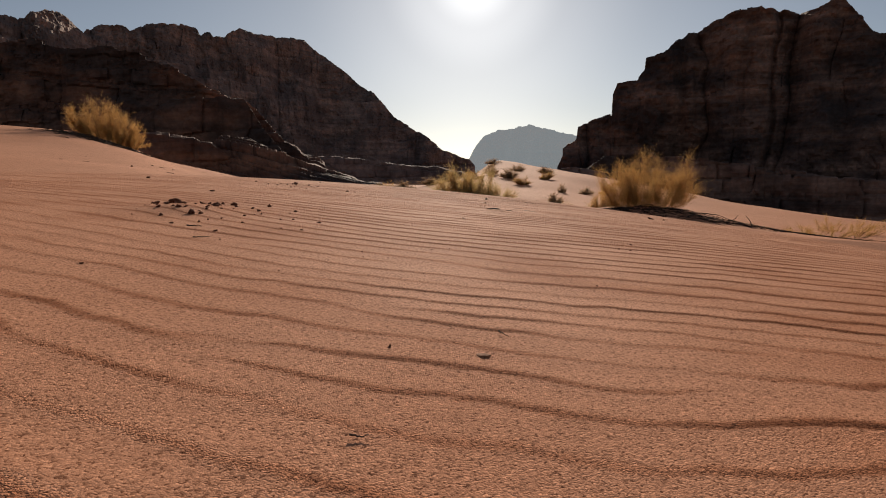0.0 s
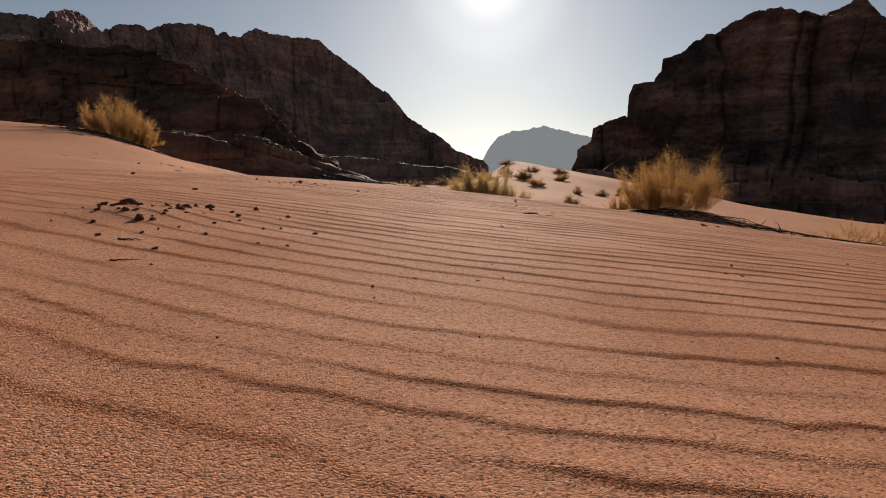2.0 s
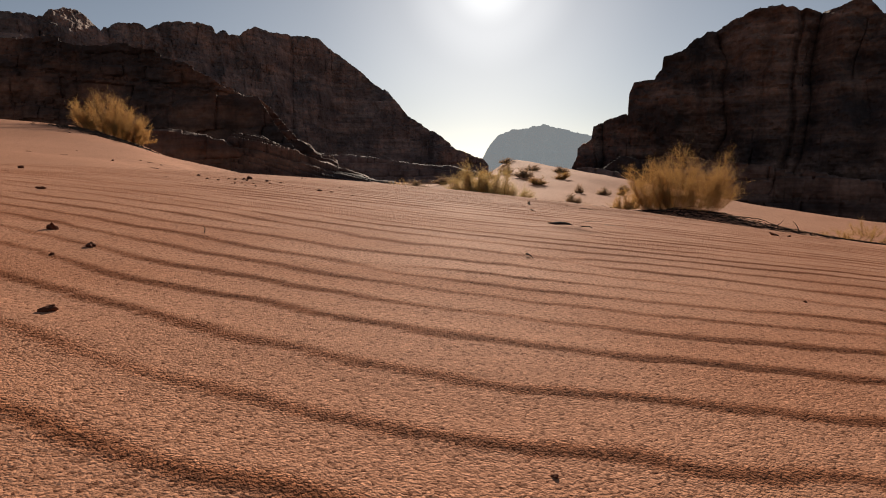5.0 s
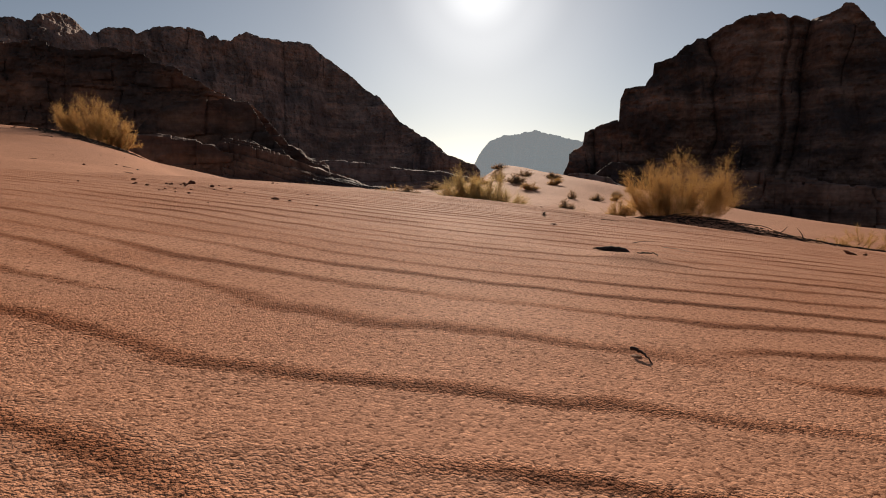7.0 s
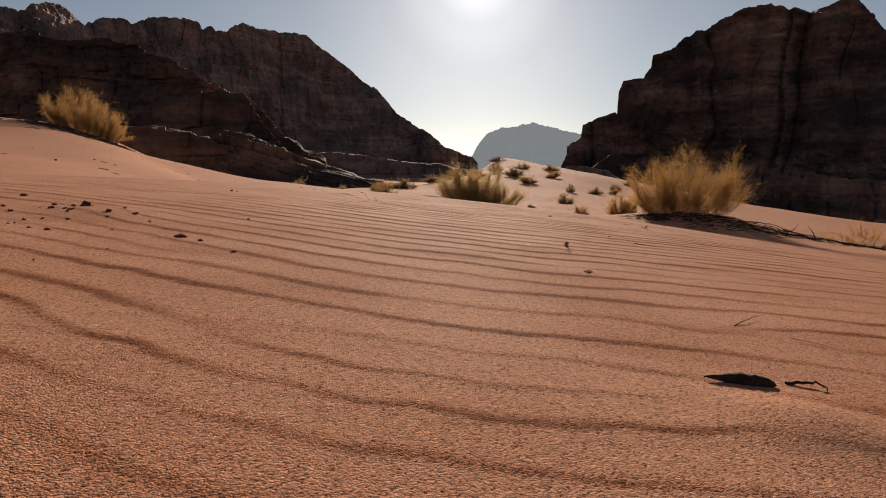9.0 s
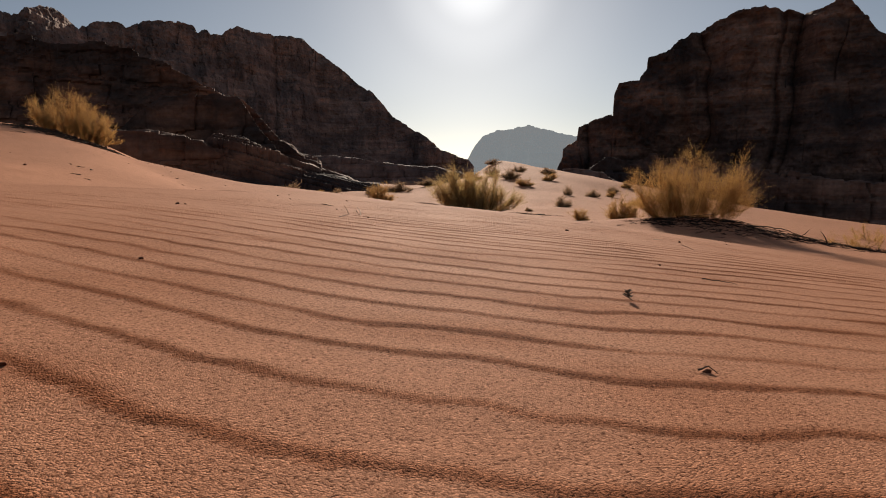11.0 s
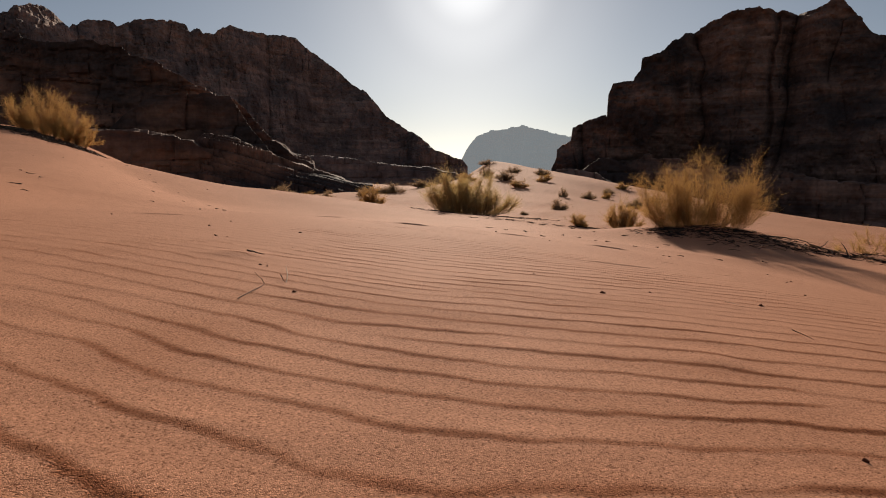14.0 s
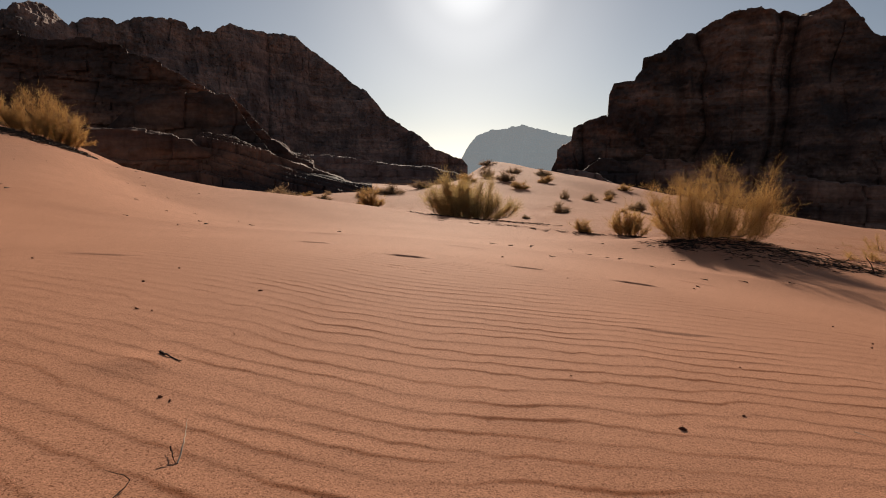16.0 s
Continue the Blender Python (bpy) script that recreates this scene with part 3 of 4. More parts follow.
def tubes(name, paths, thick, sides=3):
    """Many thin tapered tubes in one mesh: paths (count, points, 3), thick (count,)."""
    paths, thick = np.asarray(paths, float), np.asarray(thick, float)
    count, n, _ = paths.shape
    way = np.gradient(paths, axis=1)
    way /= np.linalg.norm(way, axis=-1, keepdims=True) + 1e-9
    side = np.cross(way, np.array([0.31, 0.83, 0.46]))
    side /= np.linalg.norm(side, axis=-1, keepdims=True) + 1e-9
    other = np.cross(way, side)
    taper = (1 - 0.75 * np.linspace(0, 1, n))[None, :, None] * thick[:, None, None]
    rings = [paths + taper * (math.cos(a) * side + math.sin(a) * other) for a in np.arange(sides) * 2 * math.pi / sides]
    co = np.stack(rings, 2)
    idx = np.arange(count * n * sides).reshape(count, n, sides)
    nxt = np.roll(idx, -1, 2)
    quads = np.stack([idx[:, :-1], nxt[:, :-1], nxt[:, 1:], idx[:, 1:]], -1).reshape(-1, 4)
    me = bpy.data.meshes.new(name)
    fill_mesh(me, co.reshape(-1, 3), quads)
    return me


def curved(starts, ways, lengths, lift, rng, n=4, wobble=0.12):
    """Paths that start along ways and bend upwards."""
    s = np.linspace(0, 1, n)[None, :, None]
    kick = rng.normal(0, wobble, (len(starts), 1, 3))
    path = starts[:, None] + lengths[:, None, None] * (ways[:, None] * s + (kick + np.array([0, 0, lift])) * s * s)
    return path


def blades(name, paths, thick, rng):
    """Many narrow dry leaf blades in one mesh, each turned its own way."""
    count, n, _ = paths.shape
    way = unit(paths[:, -1] - paths[:, 0])
    side = unit(np.cross(way, rng.normal(0, 1, (count, 3))))[:, None]
    taper = (1 - 0.6 * np.linspace(0, 1, n))[None, :, None] * thick[:, None, None]
    co = np.stack([paths - taper * side, paths + taper * side], 2)
    idx = np.arange(count * n * 2).reshape(count, n, 2)
    quads = np.stack([idx[:, :-1, 0], idx[:, :-1, 1], idx[:, 1:, 1], idx[:, 1:, 0]], -1).reshape(-1, 4)
    me = bpy.data.meshes.new(name)
    fill_mesh(me, co.reshape(-1, 3), quads)
    return me


def unit(v):
    return v / (np.linalg.norm(v, axis=-1, keepdims=True) + 1e-9)


def shrub(name, label, place, lobes, seed, twigs, thick, leaf, group="", splay=0.75, length=0.30, drape=False):
    """A broom-like desert shrub. lobes: (aside, half width, height, branches); twigs: fine twigs on each branch."""
    rng = np.random.default_rng(seed)
    root = thing(name, label, "shrub", place, group)
    for aside, half, height, branches in lobes:
        for k in range(branches):
            u = (k + 0.5) / branches * 2 - 1 + rng.normal(0, 0.12)
            v = rng.uniform(-1, 1)
            tip = np.array([aside + half * 0.80 * u, half * 0.65 * v, height * (1 - 0.50 * u * u - 0.10 * v * v) * rng.uniform(0.32, 0.98)])
            base = np.array([aside * 0.75 + half * 0.28 * u, half * 0.2 * v, -0.04])
            sink = float(surface_at(place[0] + base[0], place[1] + base[1]) - surface_at(place[0], place[1])) if drape else 0.0
            base[2], tip[2] = base[2] + sink, tip[2] + sink
            s = np.linspace(0, 1, 7)[:, None]
            stem = base + (tip - base) * s + np.array([u * half * 0.22, v * half * 0.1, -0.06 * height]) * (s * (1 - s)) * 2
            stem = stem + np.r_[np.zeros((1, 3)), rng.normal(0, 0.02 * height, (6, 3))]
            branch = part("branch", tubes("branch", stem[None], [thick * 3.2], 5), WOOD, root, "bare brown branch")
            at = rng.beta(1.1, 1.0, twigs)
            seg = np.stack([np.interp(at, s[:, 0], stem[:, i]) for i in range(3)], 1)
            out = unit(1.25 * unit(tip - base) + np.array([0, 0, 0.45]) + rng.normal(0, splay, (twigs, 3)) * np.array([0.8, 0.8, 0.6]))
            long = height * length * rng.uniform(0.45, 1.2, twigs)
            first = curved(seg, out, long, 0.2, rng, 3, 0.22)
            pick = np.repeat(np.arange(twigs), 6)
            where = rng.uniform(0.2, 0.95, len(pick))
            seg2 = np.stack([first[pick, 0, i] + (first[pick, -1, i] - first[pick, 0, i]) * where for i in range(3)], 1)
            out2 = unit(out[pick] + rng.normal(0, 0.6, (len(pick), 3)))
            second = curved(seg2, out2, long[pick] * rng.uniform(0.3, 0.65, len(pick)), 0.1, rng, 2)
            spray = part("spray", tubes("spray", first, thick * rng.uniform(0.7, 1.3, twigs)), leaf, branch, "dry golden twigs")
            tagged(spray, kind="stuff")
            hair = part("fine_spray", blades("fine_spray", second, thick * 0.9 * rng.uniform(0.7, 1.3, len(pick)), rng), leaf, branch, "hair-fine dry golden leaves")
            tagged(hair, kind="stuff")
    return root


def on_ground(x, y, up=0.0):
    return (x, y, float(surface_at(x, y)) + up)


shrub("broom_shrub", "large golden dry broom shrub on a sand mound", on_ground(5.42, 15.9, -0.05), [(-0.85, 0.75, 1.15, 20), (-0.25, 0.85, 1.42, 30), (0.90, 0.34, 1.42, 14), (0.42, 0.45, 1.05, 9), (-0.2, 1.35, 0.6, 20)], 3, 74, 0.0012, GOLDEN, splay=0.78, length=0.23)
shrub("broom_shrub", "golden dry broom shrub on a dune crest", on_ground(-17.85, 33.5, -0.1), [(-1.6, 0.55, 2.0, 7), (-0.4, 0.95, 2.25, 12), (0.8, 0.8, 2.0, 10), (1.5, 0.5, 1.3, 6), (0.1, 1.9, 0.8, 8)], 5, 100, 0.0036, GOLDEN, length=0.24, drape=True)
shrub("broom_shrub", "broad olive dry broom shrub in the valley", on_ground(1.75, 30.8, -0.05), [(-0.9, 1.1, 1.75, 13), (0.7, 1.4, 1.65, 16), (-1.3, 0.7, 2.0, 7), (0.0, 2.0, 0.9, 10), (-0.1, 0.9, 1.7, 9)], 7, 100, 0.0036, OLIVE, length=0.28)
shrub("low_shrub", "low pale yellow shrub on the sand slope", on_ground(15.8, 25.4, -0.05), [(-0.5, 1.1, 0.55, 9), (0.9, 1.1, 0.4, 8), (2.4, 1.0, 0.6, 8)], 9, 30, 0.0026, GOLDEN, length=0.45)
shrub("low_shrub", "low pale yellow shrub on the sand slope", on_ground(20.5, 31.0, -0.05), [(-0.8, 1.2, 0.7, 8), (1.2, 1.2, 0.6, 8)], 12, 26, 0.0034, GOLDEN, length=0.45)
shrub("low_shrub", "low straw-coloured shrub beside a larger one", on_ground(7.0, 26.0), [(-0.2, 0.42, 0.85, 8), (0.35, 0.36, 0.7, 6)], 10, 60, 0.0045, GOLDEN, length=0.40)

# scattered shrubs of the valley: x, y, width, height
SCATTER = [(-10.16, 44.7, 2.3, 1.25), (-3.74, 41.5, 1.6, 1.25), (-3.6, 56.6, 2.5, 0.9), (-9.6, 61, 1.1, 0.65), (-11.6, 62, 1.35, 0.6), (7.15, 38.6, 1.15, 0.66),
           (7.6, 67.9, 2.4, 1.1), (8.0, 60.4, 1.9, 0.8), (6.1, 73.8, 1.7, 1.2), (4.4, 33, 0.45, 0.22), (5.3, 25.6, 0.85, 0.5), (13.1, 55, 1.2, 0.7), (16.5, 61.6, 1.1, 0.66),
           (-12.6, 37.0, 1.1, 0.75), (-13.7, 36.4, 0.6, 0.4), (-5.3, 51, 0.95, 0.65), (12.3, 70.9, 1.9, 0.9), (10.4, 52, 0.7, 0.8), (14.5, 47.1, 1.6, 0.8), (2.2, 52.7, 2.6, 1.2)]
FARTHER = [(-6, 66, 2.2, 0.8), (-1, 63, 2.6, 0.8), (3.5, 66, 2.0, 0.9), (10.5, 84, 2.4, 0.9), (14, 82, 2.2, 0.9), (4.8, 96, 1.8, 0.9), (8.5, 100, 2.6, 0.9), (18, 66, 1.6, 0.7), (22, 74, 2.0, 0.8),
           (-15, 70, 2.0, 0.8), (-7.4, 46.5, 1.2, 0.7), (15.4, 57.5, 0.9, 0.6), (20, 58, 1.5, 0.8), (26, 66, 1.6, 0.8), (12.6, 44.5, 0.5, 0.3), (-4.6, 43.6, 0.7, 0.5)]
kinds = [shrub("desert_shrub", "small round dry shrub on open sand", on_ground(*SCATTER[k][:2], -0.03), [(0.0, 0.42, 0.95, 7), (0.12, 0.45, 0.6, 4), (-0.1, 0.5, 0.4, 4)], 20 + k, 36, 0.0065, BROWN if k != 1 else GOLDEN,
               "scattered valley shrubs", 0.95, 0.36) for k in range(3)]
for k, (x, y, w, h) in enumerate(SCATTER + FARTHER):
    ob = kinds[k] if k < 3 else copy_thing(kinds[k % 3], Matrix.Identity(4))
    ob.location = on_ground(x, y, -0.03)
    ob.rotation_euler = (0, 0, k * 1.7 if k > 2 else 0)
    ob.scale = (w, w, h)


# ---- dead wood, clods and straws ----
def scatter_sticks(name, label, spots, count, seed, long, thick, mat):
    """Short dead twigs strewn round spots (x, y, spread across, spread along)."""
    rng = np.random.default_rng(seed)
    paths = []
    for k in range(count):
        x, y, sx, sy = spots[k % len(spots)]
        px, py = x + rng.normal(0, sx), y + rng.normal(0, sy)
        a, l = rng.normal(0.0, 0.7) + (math.pi if rng.random() < 0.5 else 0), long * rng.uniform(0.4, 1.3)
        ts = np.linspace(-0.5, 0.5, 4)
        xs, ys = px + ts * l * math.cos(a), py + ts * l * math.sin(a) + rng.normal(0, 0.03 * l, 4)
        paths.append(np.stack([xs, ys, surface_at(xs, ys) + thick * rng.uniform(0.2, 3, 1) + np.abs(ts) * rng.normal(0, 0.12) * l], 1))
    me = tubes(name, paths, thick * rng.uniform(0.5, 1.4, count), 4)
    me.materials.append(mat)
    return tagged(new(name, me), label, "dead twigs", kind="stuff")


scatter_sticks("twig_litter", "dark dead twigs and litter under a shrub", [(5.0, 15.2, 0.5, 0.35), (5.7, 15.0, 0.5, 0.4), (6.4, 14.8, 0.45, 0.35), (7.2, 14.5, 0.5, 0.25), (4.5, 15.4, 0.25, 0.2), (8.4, 14.0, 0.5, 0.25), (5.6, 15.5, 0.5, 0.3)],
               900, 40, 0.20, 0.007, BARK)
scatter_sticks("twig_litter", "dark dead twigs under the dune crest shrub", [(-18.8, 31.9, 0.6, 0.7), (-17.7, 31.6, 0.6, 0.8), (-16.7, 31.2, 0.5, 0.8), (-15.8, 31.0, 0.4, 0.7), (-15.2, 30.6, 0.4, 0.6)], 520, 41, 0.55, 0.02, WOOD)
scatter_sticks("twig_litter", "dark dead twigs before the valley shrub", [(2.0, 29.0, 1.2, 0.3), (0.4, 29.2, 0.8, 0.3), (3.6, 28.0, 0.7, 0.3), (3.6, 24.5, 0.9, 0.2)], 180, 42, 0.28, 0.012, BARK)
scatter_sticks("twig_litter", "dark litter under a low shrub", [(15.4, 24.8, 0.9, 0.2), (7.1, 25.5, 0.4, 0.15), (5.4, 25.2, 0.3, 0.1)], 140, 43, 0.25, 0.012, BARK)


scatter_sticks("straw_litter", "brown dry straw and twigs over the sand slope", [(8.5, 15.5, 1.2, 0.8), (10.5, 17.0, 1.5, 1.2), (13.0, 19.5, 2.0, 1.6), (15.5, 22.0, 2.2, 1.8), (18.0, 24.0, 2.4, 2.0), (12.0, 22.0, 2.0, 2.0)],
               1500, 45, 0.24, 0.009, STRAW_BROWN)
scatter_sticks("twig_litter", "small dark twigs strewn over the dune slope", [(-5.0, 13.0, 1.2, 2.0), (-9.5, 23.0, 1.5, 2.5), (-11.0, 30.0, 1.2, 2.0), (2.6, 12.0, 1.2, 1.2)], 70, 44, 0.10, 0.008, BARK)


def twig(name, label, points, thick, mat, category="twig"):
    """A single bent twig through points (x, y, height above the sand)."""
    p = np.array([(x, y, float(surface_at(x, y)) + h) for x, y, h in points])
    s, fine = np.linspace(0, 1, len(p)), np.linspace(0, 1, 12)
    p = np.stack([np.interp(fine, s, p[:, i]) for i in range(3)], 1)
    k = np.array([0.25, 0.5, 0.25])
    for i in range(3):
        p[1:-1, i] = np.convolve(p[:, i], k, "valid")
    p[1:-1] += np.random.default_rng(len(name) + int(1e3 * abs(p[0, 0]))).normal(0, thick * 0.35, (10, 3))
    me = tubes(name, p[None], [thick], 6)
    me.materials.append(mat)
    return tagged(new(name, me), label, category)


twig("fallen_branch", "grey dead branch sticking out of the sand", [(7.0, 14.75, 0.0), (7.1, 14.7, 0.08), (7.2, 14.7, 0.2)], 0.014, WOOD, "branch")
twig("fallen_branch", "grey dead branch sticking out of the sand", [(7.45, 14.5, 0.0), (7.4, 14.5, 0.1), (7.3, 14.5, 0.22)], 0.014, WOOD, "branch")
twig("fallen_branch", "low dead branch before the golden shrub", [(4.6, 15.2, 0.02), (5.0, 15.1, 0.16), (5.5, 15.1, 0.2)], 0.014, WOOD, "branch")
twig("fallen_branch", "low dead branch on the sand mound", [(6.2, 15.1, 0.03), (6.7, 14.9, 0.12), (7.1, 14.8, 0.05)], 0.016, WOOD, "branch")

twig("dead_twig", "short dark twig lying on the sand", [(-0.613, 5.925, 0.004), (-0.59, 5.905, 0.002), (-0.542, 5.874, 0.002)], 0.0034, BARK)
twig("straw", "pale dry straw standing in the sand", [(-0.356, 5.398, 0.0), (-0.362, 5.44, 0.016), (-0.381, 5.502, 0.026)], 0.0016, STRAW)
twig("dead_twig", "long thin twig bent up from the sand", [(-0.40, 5.14, 0.003), (-0.396, 5.24, 0.004), (-0.392, 5.335, 0.002), (-0.397, 5.315, 0.02), (-0.404, 5.286, 0.04)], 0.0013, BARK)
twig("dead_twig", "thin dark twig leaning from the sand", [(-0.375, 5.42, 0.016), (-0.366, 5.405, 0.006), (-0.358, 5.397, 0.0)], 0.0013, BARK)
twig("dead_twig", "crooked little twig on the sand", [(0.25, 3.53, 0.002), (0.262, 3.535, 0.006), (0.27, 3.525, 0.001)], 0.0011, BARK)
twig("dead_twig", "flat dark twig on the ripples", [(0.60, 4.33, 0.003), (0.64, 4.32, 0.004), (0.67, 4.30, 0.002)], 0.0016, BARK)
twig("straw", "thin straw lying on the sand", [(1.016, 5.842, 0.003), (1.03, 5.82, 0.004), (1.041, 5.797, 0.003)], 0.0011, STRAW)
twig("dead_twig", "thin bent twig rising from the sand", [(0.375, 3.165, 0.0), (0.41, 3.2, 0.004), (0.455, 3.25, 0.004)], 0.0009, BARK)
twig("straw", "short straw half buried in sand", [(0.43, 3.12, 0.002), (0.455, 3.10, 0.003), (0.48, 3.07, 0.001)], 0.0009, STRAW)
twig("dead_twig", "dark crooked twig pressed in the sand", [(0.306, 2.912, 0.001), (0.322, 2.914, 0.003), (0.336, 2.916, 0.006), (0.343, 2.908, 0.004), (0.340, 2.899, 0.000)], 0.0019, BARK)
twig("dead_twig", "small dark curled leaf stalk on the sand", [(0.080, 2.203, 0.004), (0.085, 2.195, 0.005), (0.089, 2.185, 0.000)], 0.0015, BARK)
twig("dead_twig", "tiny dark twig on the sand", [(-0.066, 0.414, 0.003), (-0.058, 0.414, 0.002), (-0.050, 0.417, 0.003)], 0.0008, BARK)
twig("dead_twig", "tiny brown twig on a ripple", [(0.068, 0.715, 0.003), (0.073, 0.705, 0.004), (0.079, 0.697, 0.002)], 0.0009, WOOD)
twig("straw", "thin straw standing in the sand", [(-0.403, 2.128, 0.0), (-0.402, 2.128, 0.006), (-0.405, 2.128, 0.011)], 0.0009, WOOD)
twig("dead_twig", "dark twig lying beside the clods", [(-0.585, 1.405, 0.001), (-0.57, 1.41, 0.002), (-0.555, 1.42, 0.001)], 0.0020, BARK)
twig("dead_twig", "forked dark twig lying on the sand", [(-0.505, 1.24, 0.001), (-0.49, 1.25, 0.002), (-0.478, 1.262, 0.001)], 0.0012, BARK)
twig("dead_twig", "small dark twig on the far ripples", [(0.96, 5.36, 0.016), (0.98, 5.35, 0.01), (1.0, 5.33, 0.002)], 0.0014, BARK)


def clod_mesh(name, seed, mat):
    bm = bmesh.new()
    bmesh.ops.create_icosphere(bm, subdivisions=2, radius=0.5)
    for v in bm.verts:
        n = noise.noise(v.co * 2.2 + Vector((seed * 7.1, 0, 0))) * 0.55 + noise.noise(v.co * 5 + Vector((0, seed * 3.3, 0))) * 0.35
        v.co *= 1 + n
        v.co.z *= 0.8
    me = bpy.data.meshes.new(name)
    bm.to_mesh(me)
    bm.free()
    me.materials.append(mat)
    return me


CLODS = [clod_mesh("clod", k, CLOD) for k in range(6)]
PEBBLES = [clod_mesh("pebble", k + 10, PALE) for k in range(2)]


def clods(label, group, spots, seed):
    rng = np.random.default_rng(seed)
    for k, (x, y, size) in enumerate(spots):
        size = max(size, 0.0035)
        ob = new("clod", CLODS[k % 6])
        ob.location = on_ground(x, y, size * 0.10)
        ob.rotation_euler = (rng.normal(0, 0.25), rng.normal(0, 0.25), rng.uniform(0, 6.3))
        ob.scale = (size * rng.uniform(0.9, 1.3), size * rng.uniform(0.6, 0.9), size * rng.uniform(0.55, 0.95))
        tagged(ob, label, "clod", group)


HEAP = [(-0.79, 1.84, 0.036), (-0.72, 1.68, 0.017), (-0.66, 1.62, 0.027), (-0.64, 1.63, 0.013), (-0.76, 1.95, 0.012), (-0.74, 1.96, 0.012), (-0.71, 1.94, 0.019), (-0.71, 2.0, 0.015),
        (-0.67, 1.99, 0.022), (-0.64, 1.92, 0.014), (-0.66, 1.8, 0.017), (-0.67, 1.77, 0.01), (-0.65, 1.7, 0.008), (-0.63, 1.76, 0.009), (-0.5, 1.54, 0.01), (-0.59, 1.92, 0.014),
        (-0.55, 1.85, 0.013), (-0.52, 1.77, 0.01), (-0.57, 2.04, 0.018), (-0.46, 1.94, 0.014), (-0.46, 1.87, 0.006), (-0.44, 1.68, 0.009), (-0.41, 1.7, 0.009), (-0.39, 1.49, 0.007),
        (-0.34, 1.49, 0.008), (-0.59, 1.55, 0.007), (-0.59, 1.49, 0.008), (-0.77, 1.67, 0.013), (-0.71, 1.55, 0.012), (-0.63, 1.43, 0.01), (-0.45, 1.24, 0.005), (-0.5, 1.35, 0.008)]
SECOND = [(-0.9, 3.82, 0.03), (-0.93, 3.74, 0.016), (-0.91, 3.79, 0.013), (-0.8, 3.74, 0.016), (-0.75, 3.76, 0.013), (-1.22, 4.07, 0.018), (-0.86, 3.54, 0.008), (-0.79, 3.45, 0.008),
          (-0.75, 3.44, 0.01), (-0.85, 3.58, 0.008), (-0.81, 3.6, 0.008), (-0.67, 3.51, 0.005), (-0.53, 3.49, 0.019), (-0.48, 3.46, 0.009), (-0.39, 3.37, 0.009), (-0.59, 3.16, 0.005),
          (-0.56, 3.29, 0.004), (-0.97, 3.66, 0.014), (-1.0, 3.86, 0.012), (-1.05, 3.75, 0.012)]
LOOSE = [(-0.16, 1.23, 0.0055), (-0.03, 1.05, 0.004), (-0.26, 0.97, 0.003), (-0.11, 1.31, 0.004), (-0.02, 1.34, 0.004), (0.01, 1.5, 0.004), (0.02, 1.38, 0.004), (0.43, 2.04, 0.006), (0.58, 1.85, 0.009),
         (0.53, 1.69, 0.007), (-0.97, 2.61, 0.014), (-1.69, 3.56, 0.022), (-0.53, 3.9, 0.01), (-1.01, 5.18, 0.016), (0.26, 3.53, 0.009), (1.15, 5.86, 0.018), (-0.055, 0.625, 0.0045),
         (0.28, 1.08, 0.005), (0.5, 1.7, 0.007), (1.1, 2.25, 0.008), (-0.15, 1.17, 0.004), (-0.54, 0.91, 0.006), (1.33, 3.85, 0.03), (1.45, 3.95, 0.018)]
BEYOND = [(0.57, 5.74, 0.017), (-0.99, 5.2, 0.01), (-0.31, 5.28, 0.010), (-0.62, 6.8, 0.016), (-0.87, 6.35, 0.012), (-1.06, 6.8, 0.012), (1.64, 6.4, 0.010), (0.58, 4.56, 0.009), (-1.08, 7.18, 0.011),
          (-0.82, 6.34, 0.007), (-0.47, 5.64, 0.008), (-0.495, 5.655, 0.010), (0.77, 5.87, 0.008), (0.4, 6.05, 0.006), (1.0, 6.34, 0.008), (2.16, 7.63, 0.014), (1.93, 7.03, 0.013), (0.88, 8.25, 0.015),
          (2.3, 9.59, 0.03), (2.56, 12.64, 0.035), (0.65, 9.78, 0.022), (1.12, 12.97, 0.036), (-0.51, 6.15, 0.006), (-1.75, 7.23, 0.012), (-5.6, 11.2, 0.05), (2.04, 9.07, 0.02), (2.03, 7.16, 0.014)]
crumbs = np.random.default_rng(77)
HEAP += [(-0.70 + crumbs.normal(0, 0.10), 1.74 + crumbs.normal(0, 0.13), crumbs.uniform(0.004, 0.012)) for k in range(34)]
HEAP += [(-0.79 + crumbs.normal(0, 0.02), 1.83 + crumbs.normal(0, 0.02), crumbs.uniform(0.012, 0.024)) for k in range(7)]
SECOND += [(-0.88 + crumbs.normal(0, 0.14), 3.72 + crumbs.normal(0, 0.14), crumbs.uniform(0.004, 0.010)) for k in range(16)]
clods("dark brown clod in a scattered heap on the sand", "heap of dark clods", HEAP, 1)
clods("dark brown clod in a small patch on the ripples", "patch of dark clods", SECOND, 2)
clods("single small dark clod on rippled sand", "loose clods", LOOSE, 3)
clods("single small dark clod near the crest", "clods near the crest", BEYOND, 4)

for x, y, size, label in ((0.044, 0.625, 0.015, "flat pale pebble resting on a ripple"), (0.082, 2.198, 0.008, "small pale-topped pebble on the sand"), (-0.31, 5.29, 0.011, "small pale pebble on rippled sand")):
    ob = new("pebble", PEBBLES[0 if size > 0.015 else 1])
    ob.location = on_ground(x, y, -size * 0.02)
    ob.scale = (size, size * 0.7, size * 0.5)
    tagged(ob, label, "pebble")


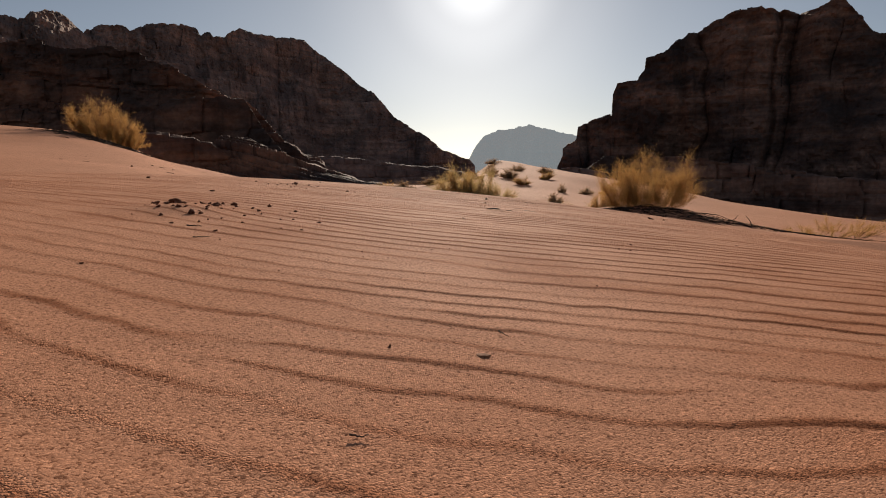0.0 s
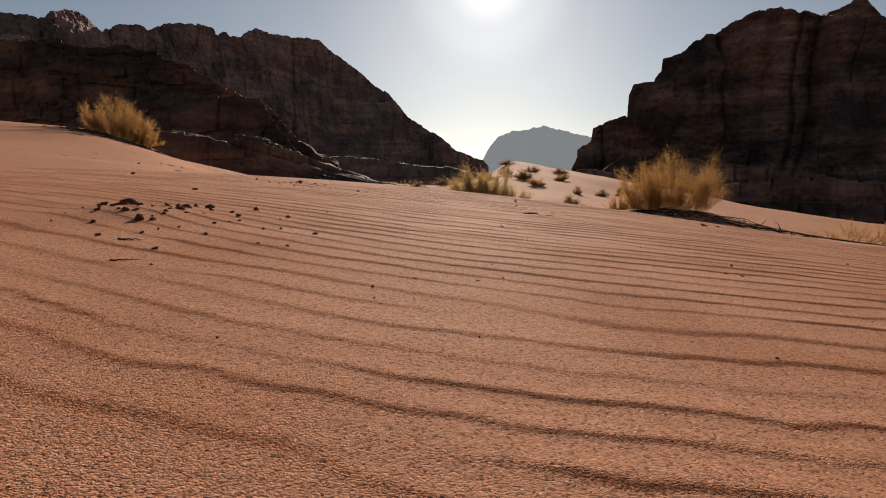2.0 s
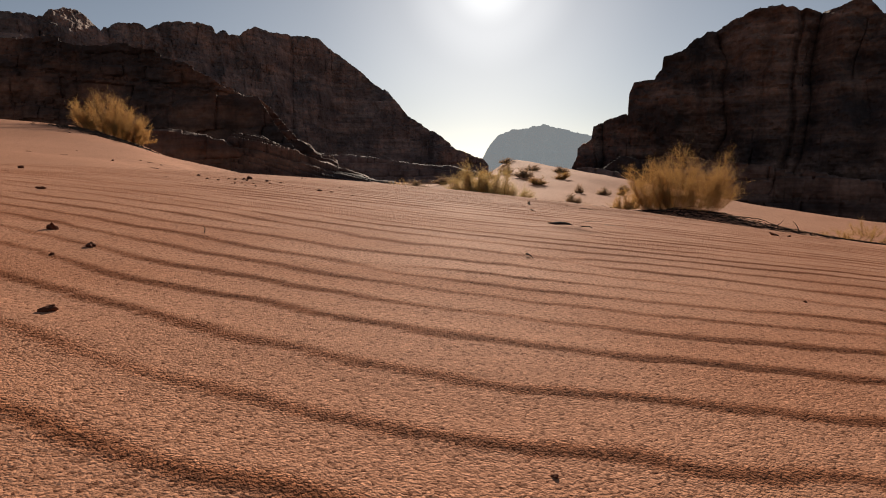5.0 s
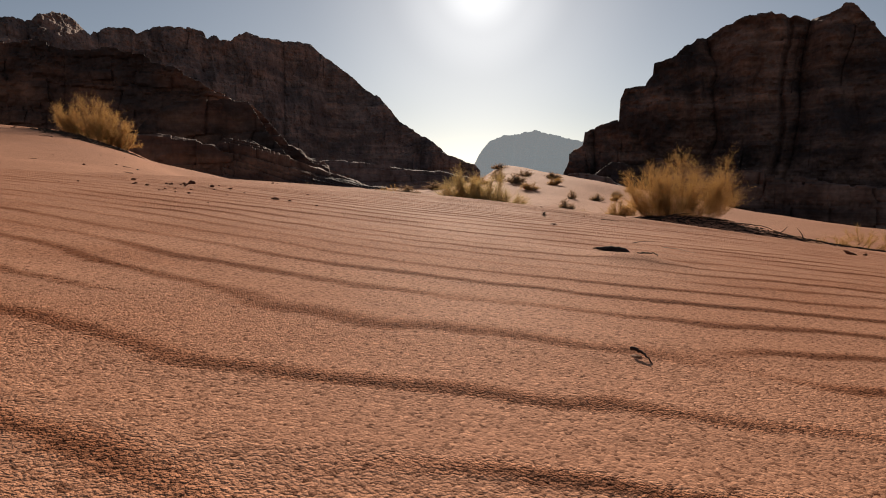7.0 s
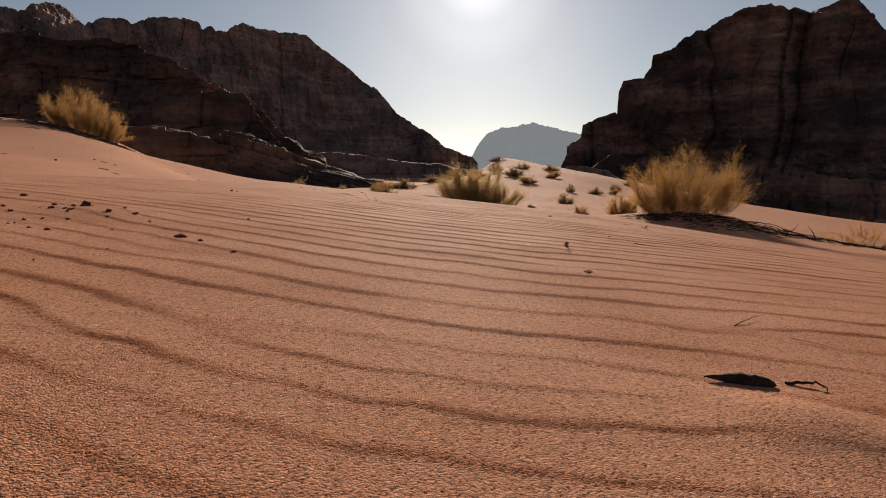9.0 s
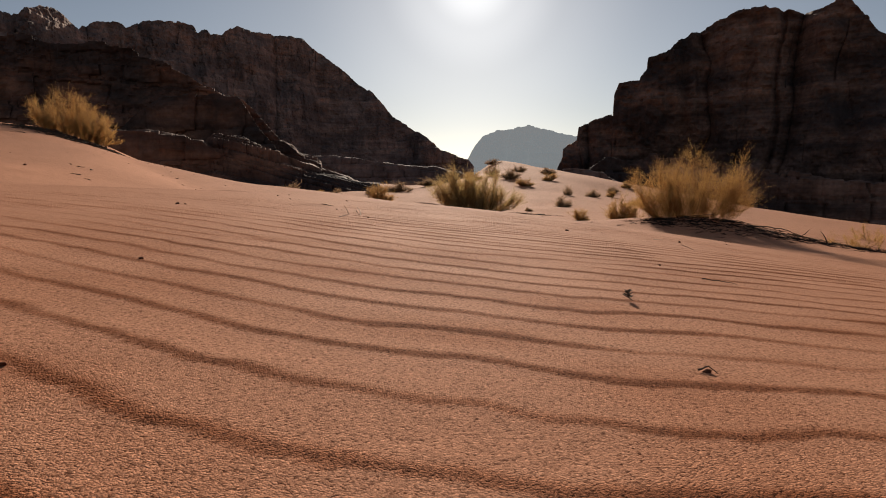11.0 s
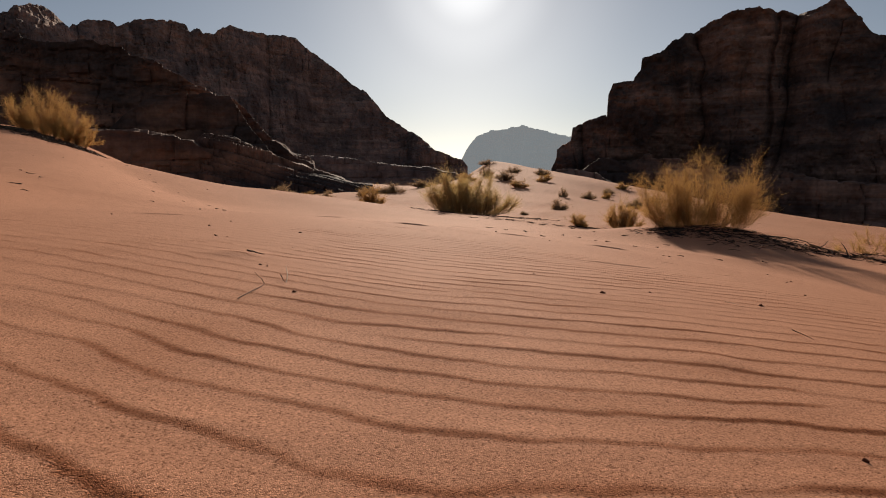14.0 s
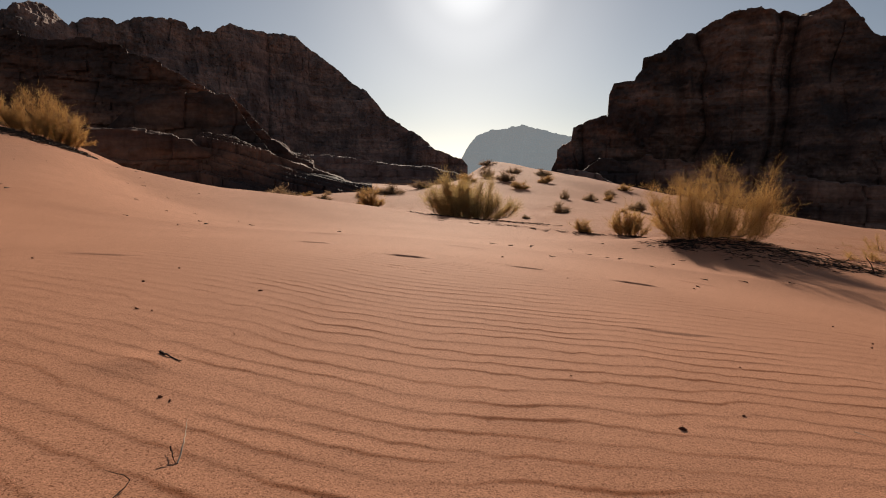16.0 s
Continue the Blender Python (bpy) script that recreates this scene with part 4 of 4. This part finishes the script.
def bark_piece():
    """A curled strip of bark, pointed at both ends, half sunk in the sand."""
    n, m = 24, 7
    co = []
    for i in range(n):
        s = i / (n - 1)
        width = 0.0125 * math.sin(math.pi * s) ** 0.6 * (0.30 + 0.70 * s) + 0.0004
        for j in range(m):
            a = math.pi * (j / (m - 1))
            r = width * (1 + 0.30 * noise.noise(Vector((s * 11, j * 0.9, 3))) + 0.12 * noise.noise(Vector((s * 40, j * 2.1, 7))))
            co.append((-0.036 + 0.068 * s, -math.cos(a) * r * 0.8, math.sin(a) * r * 0.95 + 0.004 * (1 - s) ** 2))
    idx = np.arange(n * m).reshape(n, m)
    quads = np.stack([idx[:-1, :-1], idx[1:, :-1], idx[1:, 1:], idx[:-1, 1:]], -1).reshape(-1, 4)
    me = bpy.data.meshes.new("bark_piece")
    fill_mesh(me, np.array(co), quads)
    me.materials.append(BARK)
    ob = new("bark_piece", me)
    ob.location = on_ground(0.256, 2.899, 0.0)
    ob.rotation_euler = (radians(18), radians(3), radians(-6))
    thick = ob.modifiers.new("thickness", "SOLIDIFY")
    thick.thickness = 0.0015
    return tagged(ob, "dark curled bark strip half buried in sand", "bark")


bark_piece()


def seed_head(x, y):
    """A dried, crinkled seed head: small curled scales round a stalk."""
    root = thing("seed_head", "brown dried crinkled seed head on the sand", "seed head", on_ground(x, y, 0.001))
    rng = np.random.default_rng(8)
    stalk = np.array([[[0.004, -0.014, 0.001], [0.002, -0.006, 0.003], [0, 0, 0.006], [0, 0.004, 0.010]]])
    part("stalk", tubes("stalk", stalk, [0.0010], 5), WOOD, root)
    for k in range(11):
        a, up = k * 2.4, 0.003 + 0.0012 * k
        reach = 0.010 - 0.0004 * k
        co = []
        for i in range(5):
            for j in range(3):
                s, w = i / 4, (j - 1) * 0.0032 * math.sin(math.pi * (0.15 + 0.8 * i / 4))
                co.append((math.cos(a) * reach * s - math.sin(a) * w, math.sin(a) * reach * s + math.cos(a) * w, up + 0.004 * s * s + abs(w) * 0.5))
        idx = np.arange(15).reshape(5, 3)
        quads = np.stack([idx[:-1, :-1], idx[1:, :-1], idx[1:, 1:], idx[:-1, 1:]], -1).reshape(-1, 4)
        me = bpy.data.meshes.new("scale")
        fill_mesh(me, np.array(co) + rng.normal(0, 0.0003, (15, 3)), quads)
        ob = part("scale", me, WOOD, root)
        ob.modifiers.new("thickness", "SOLIDIFY").thickness = 0.0005
    return root


seed_head(0.296, 3.93)
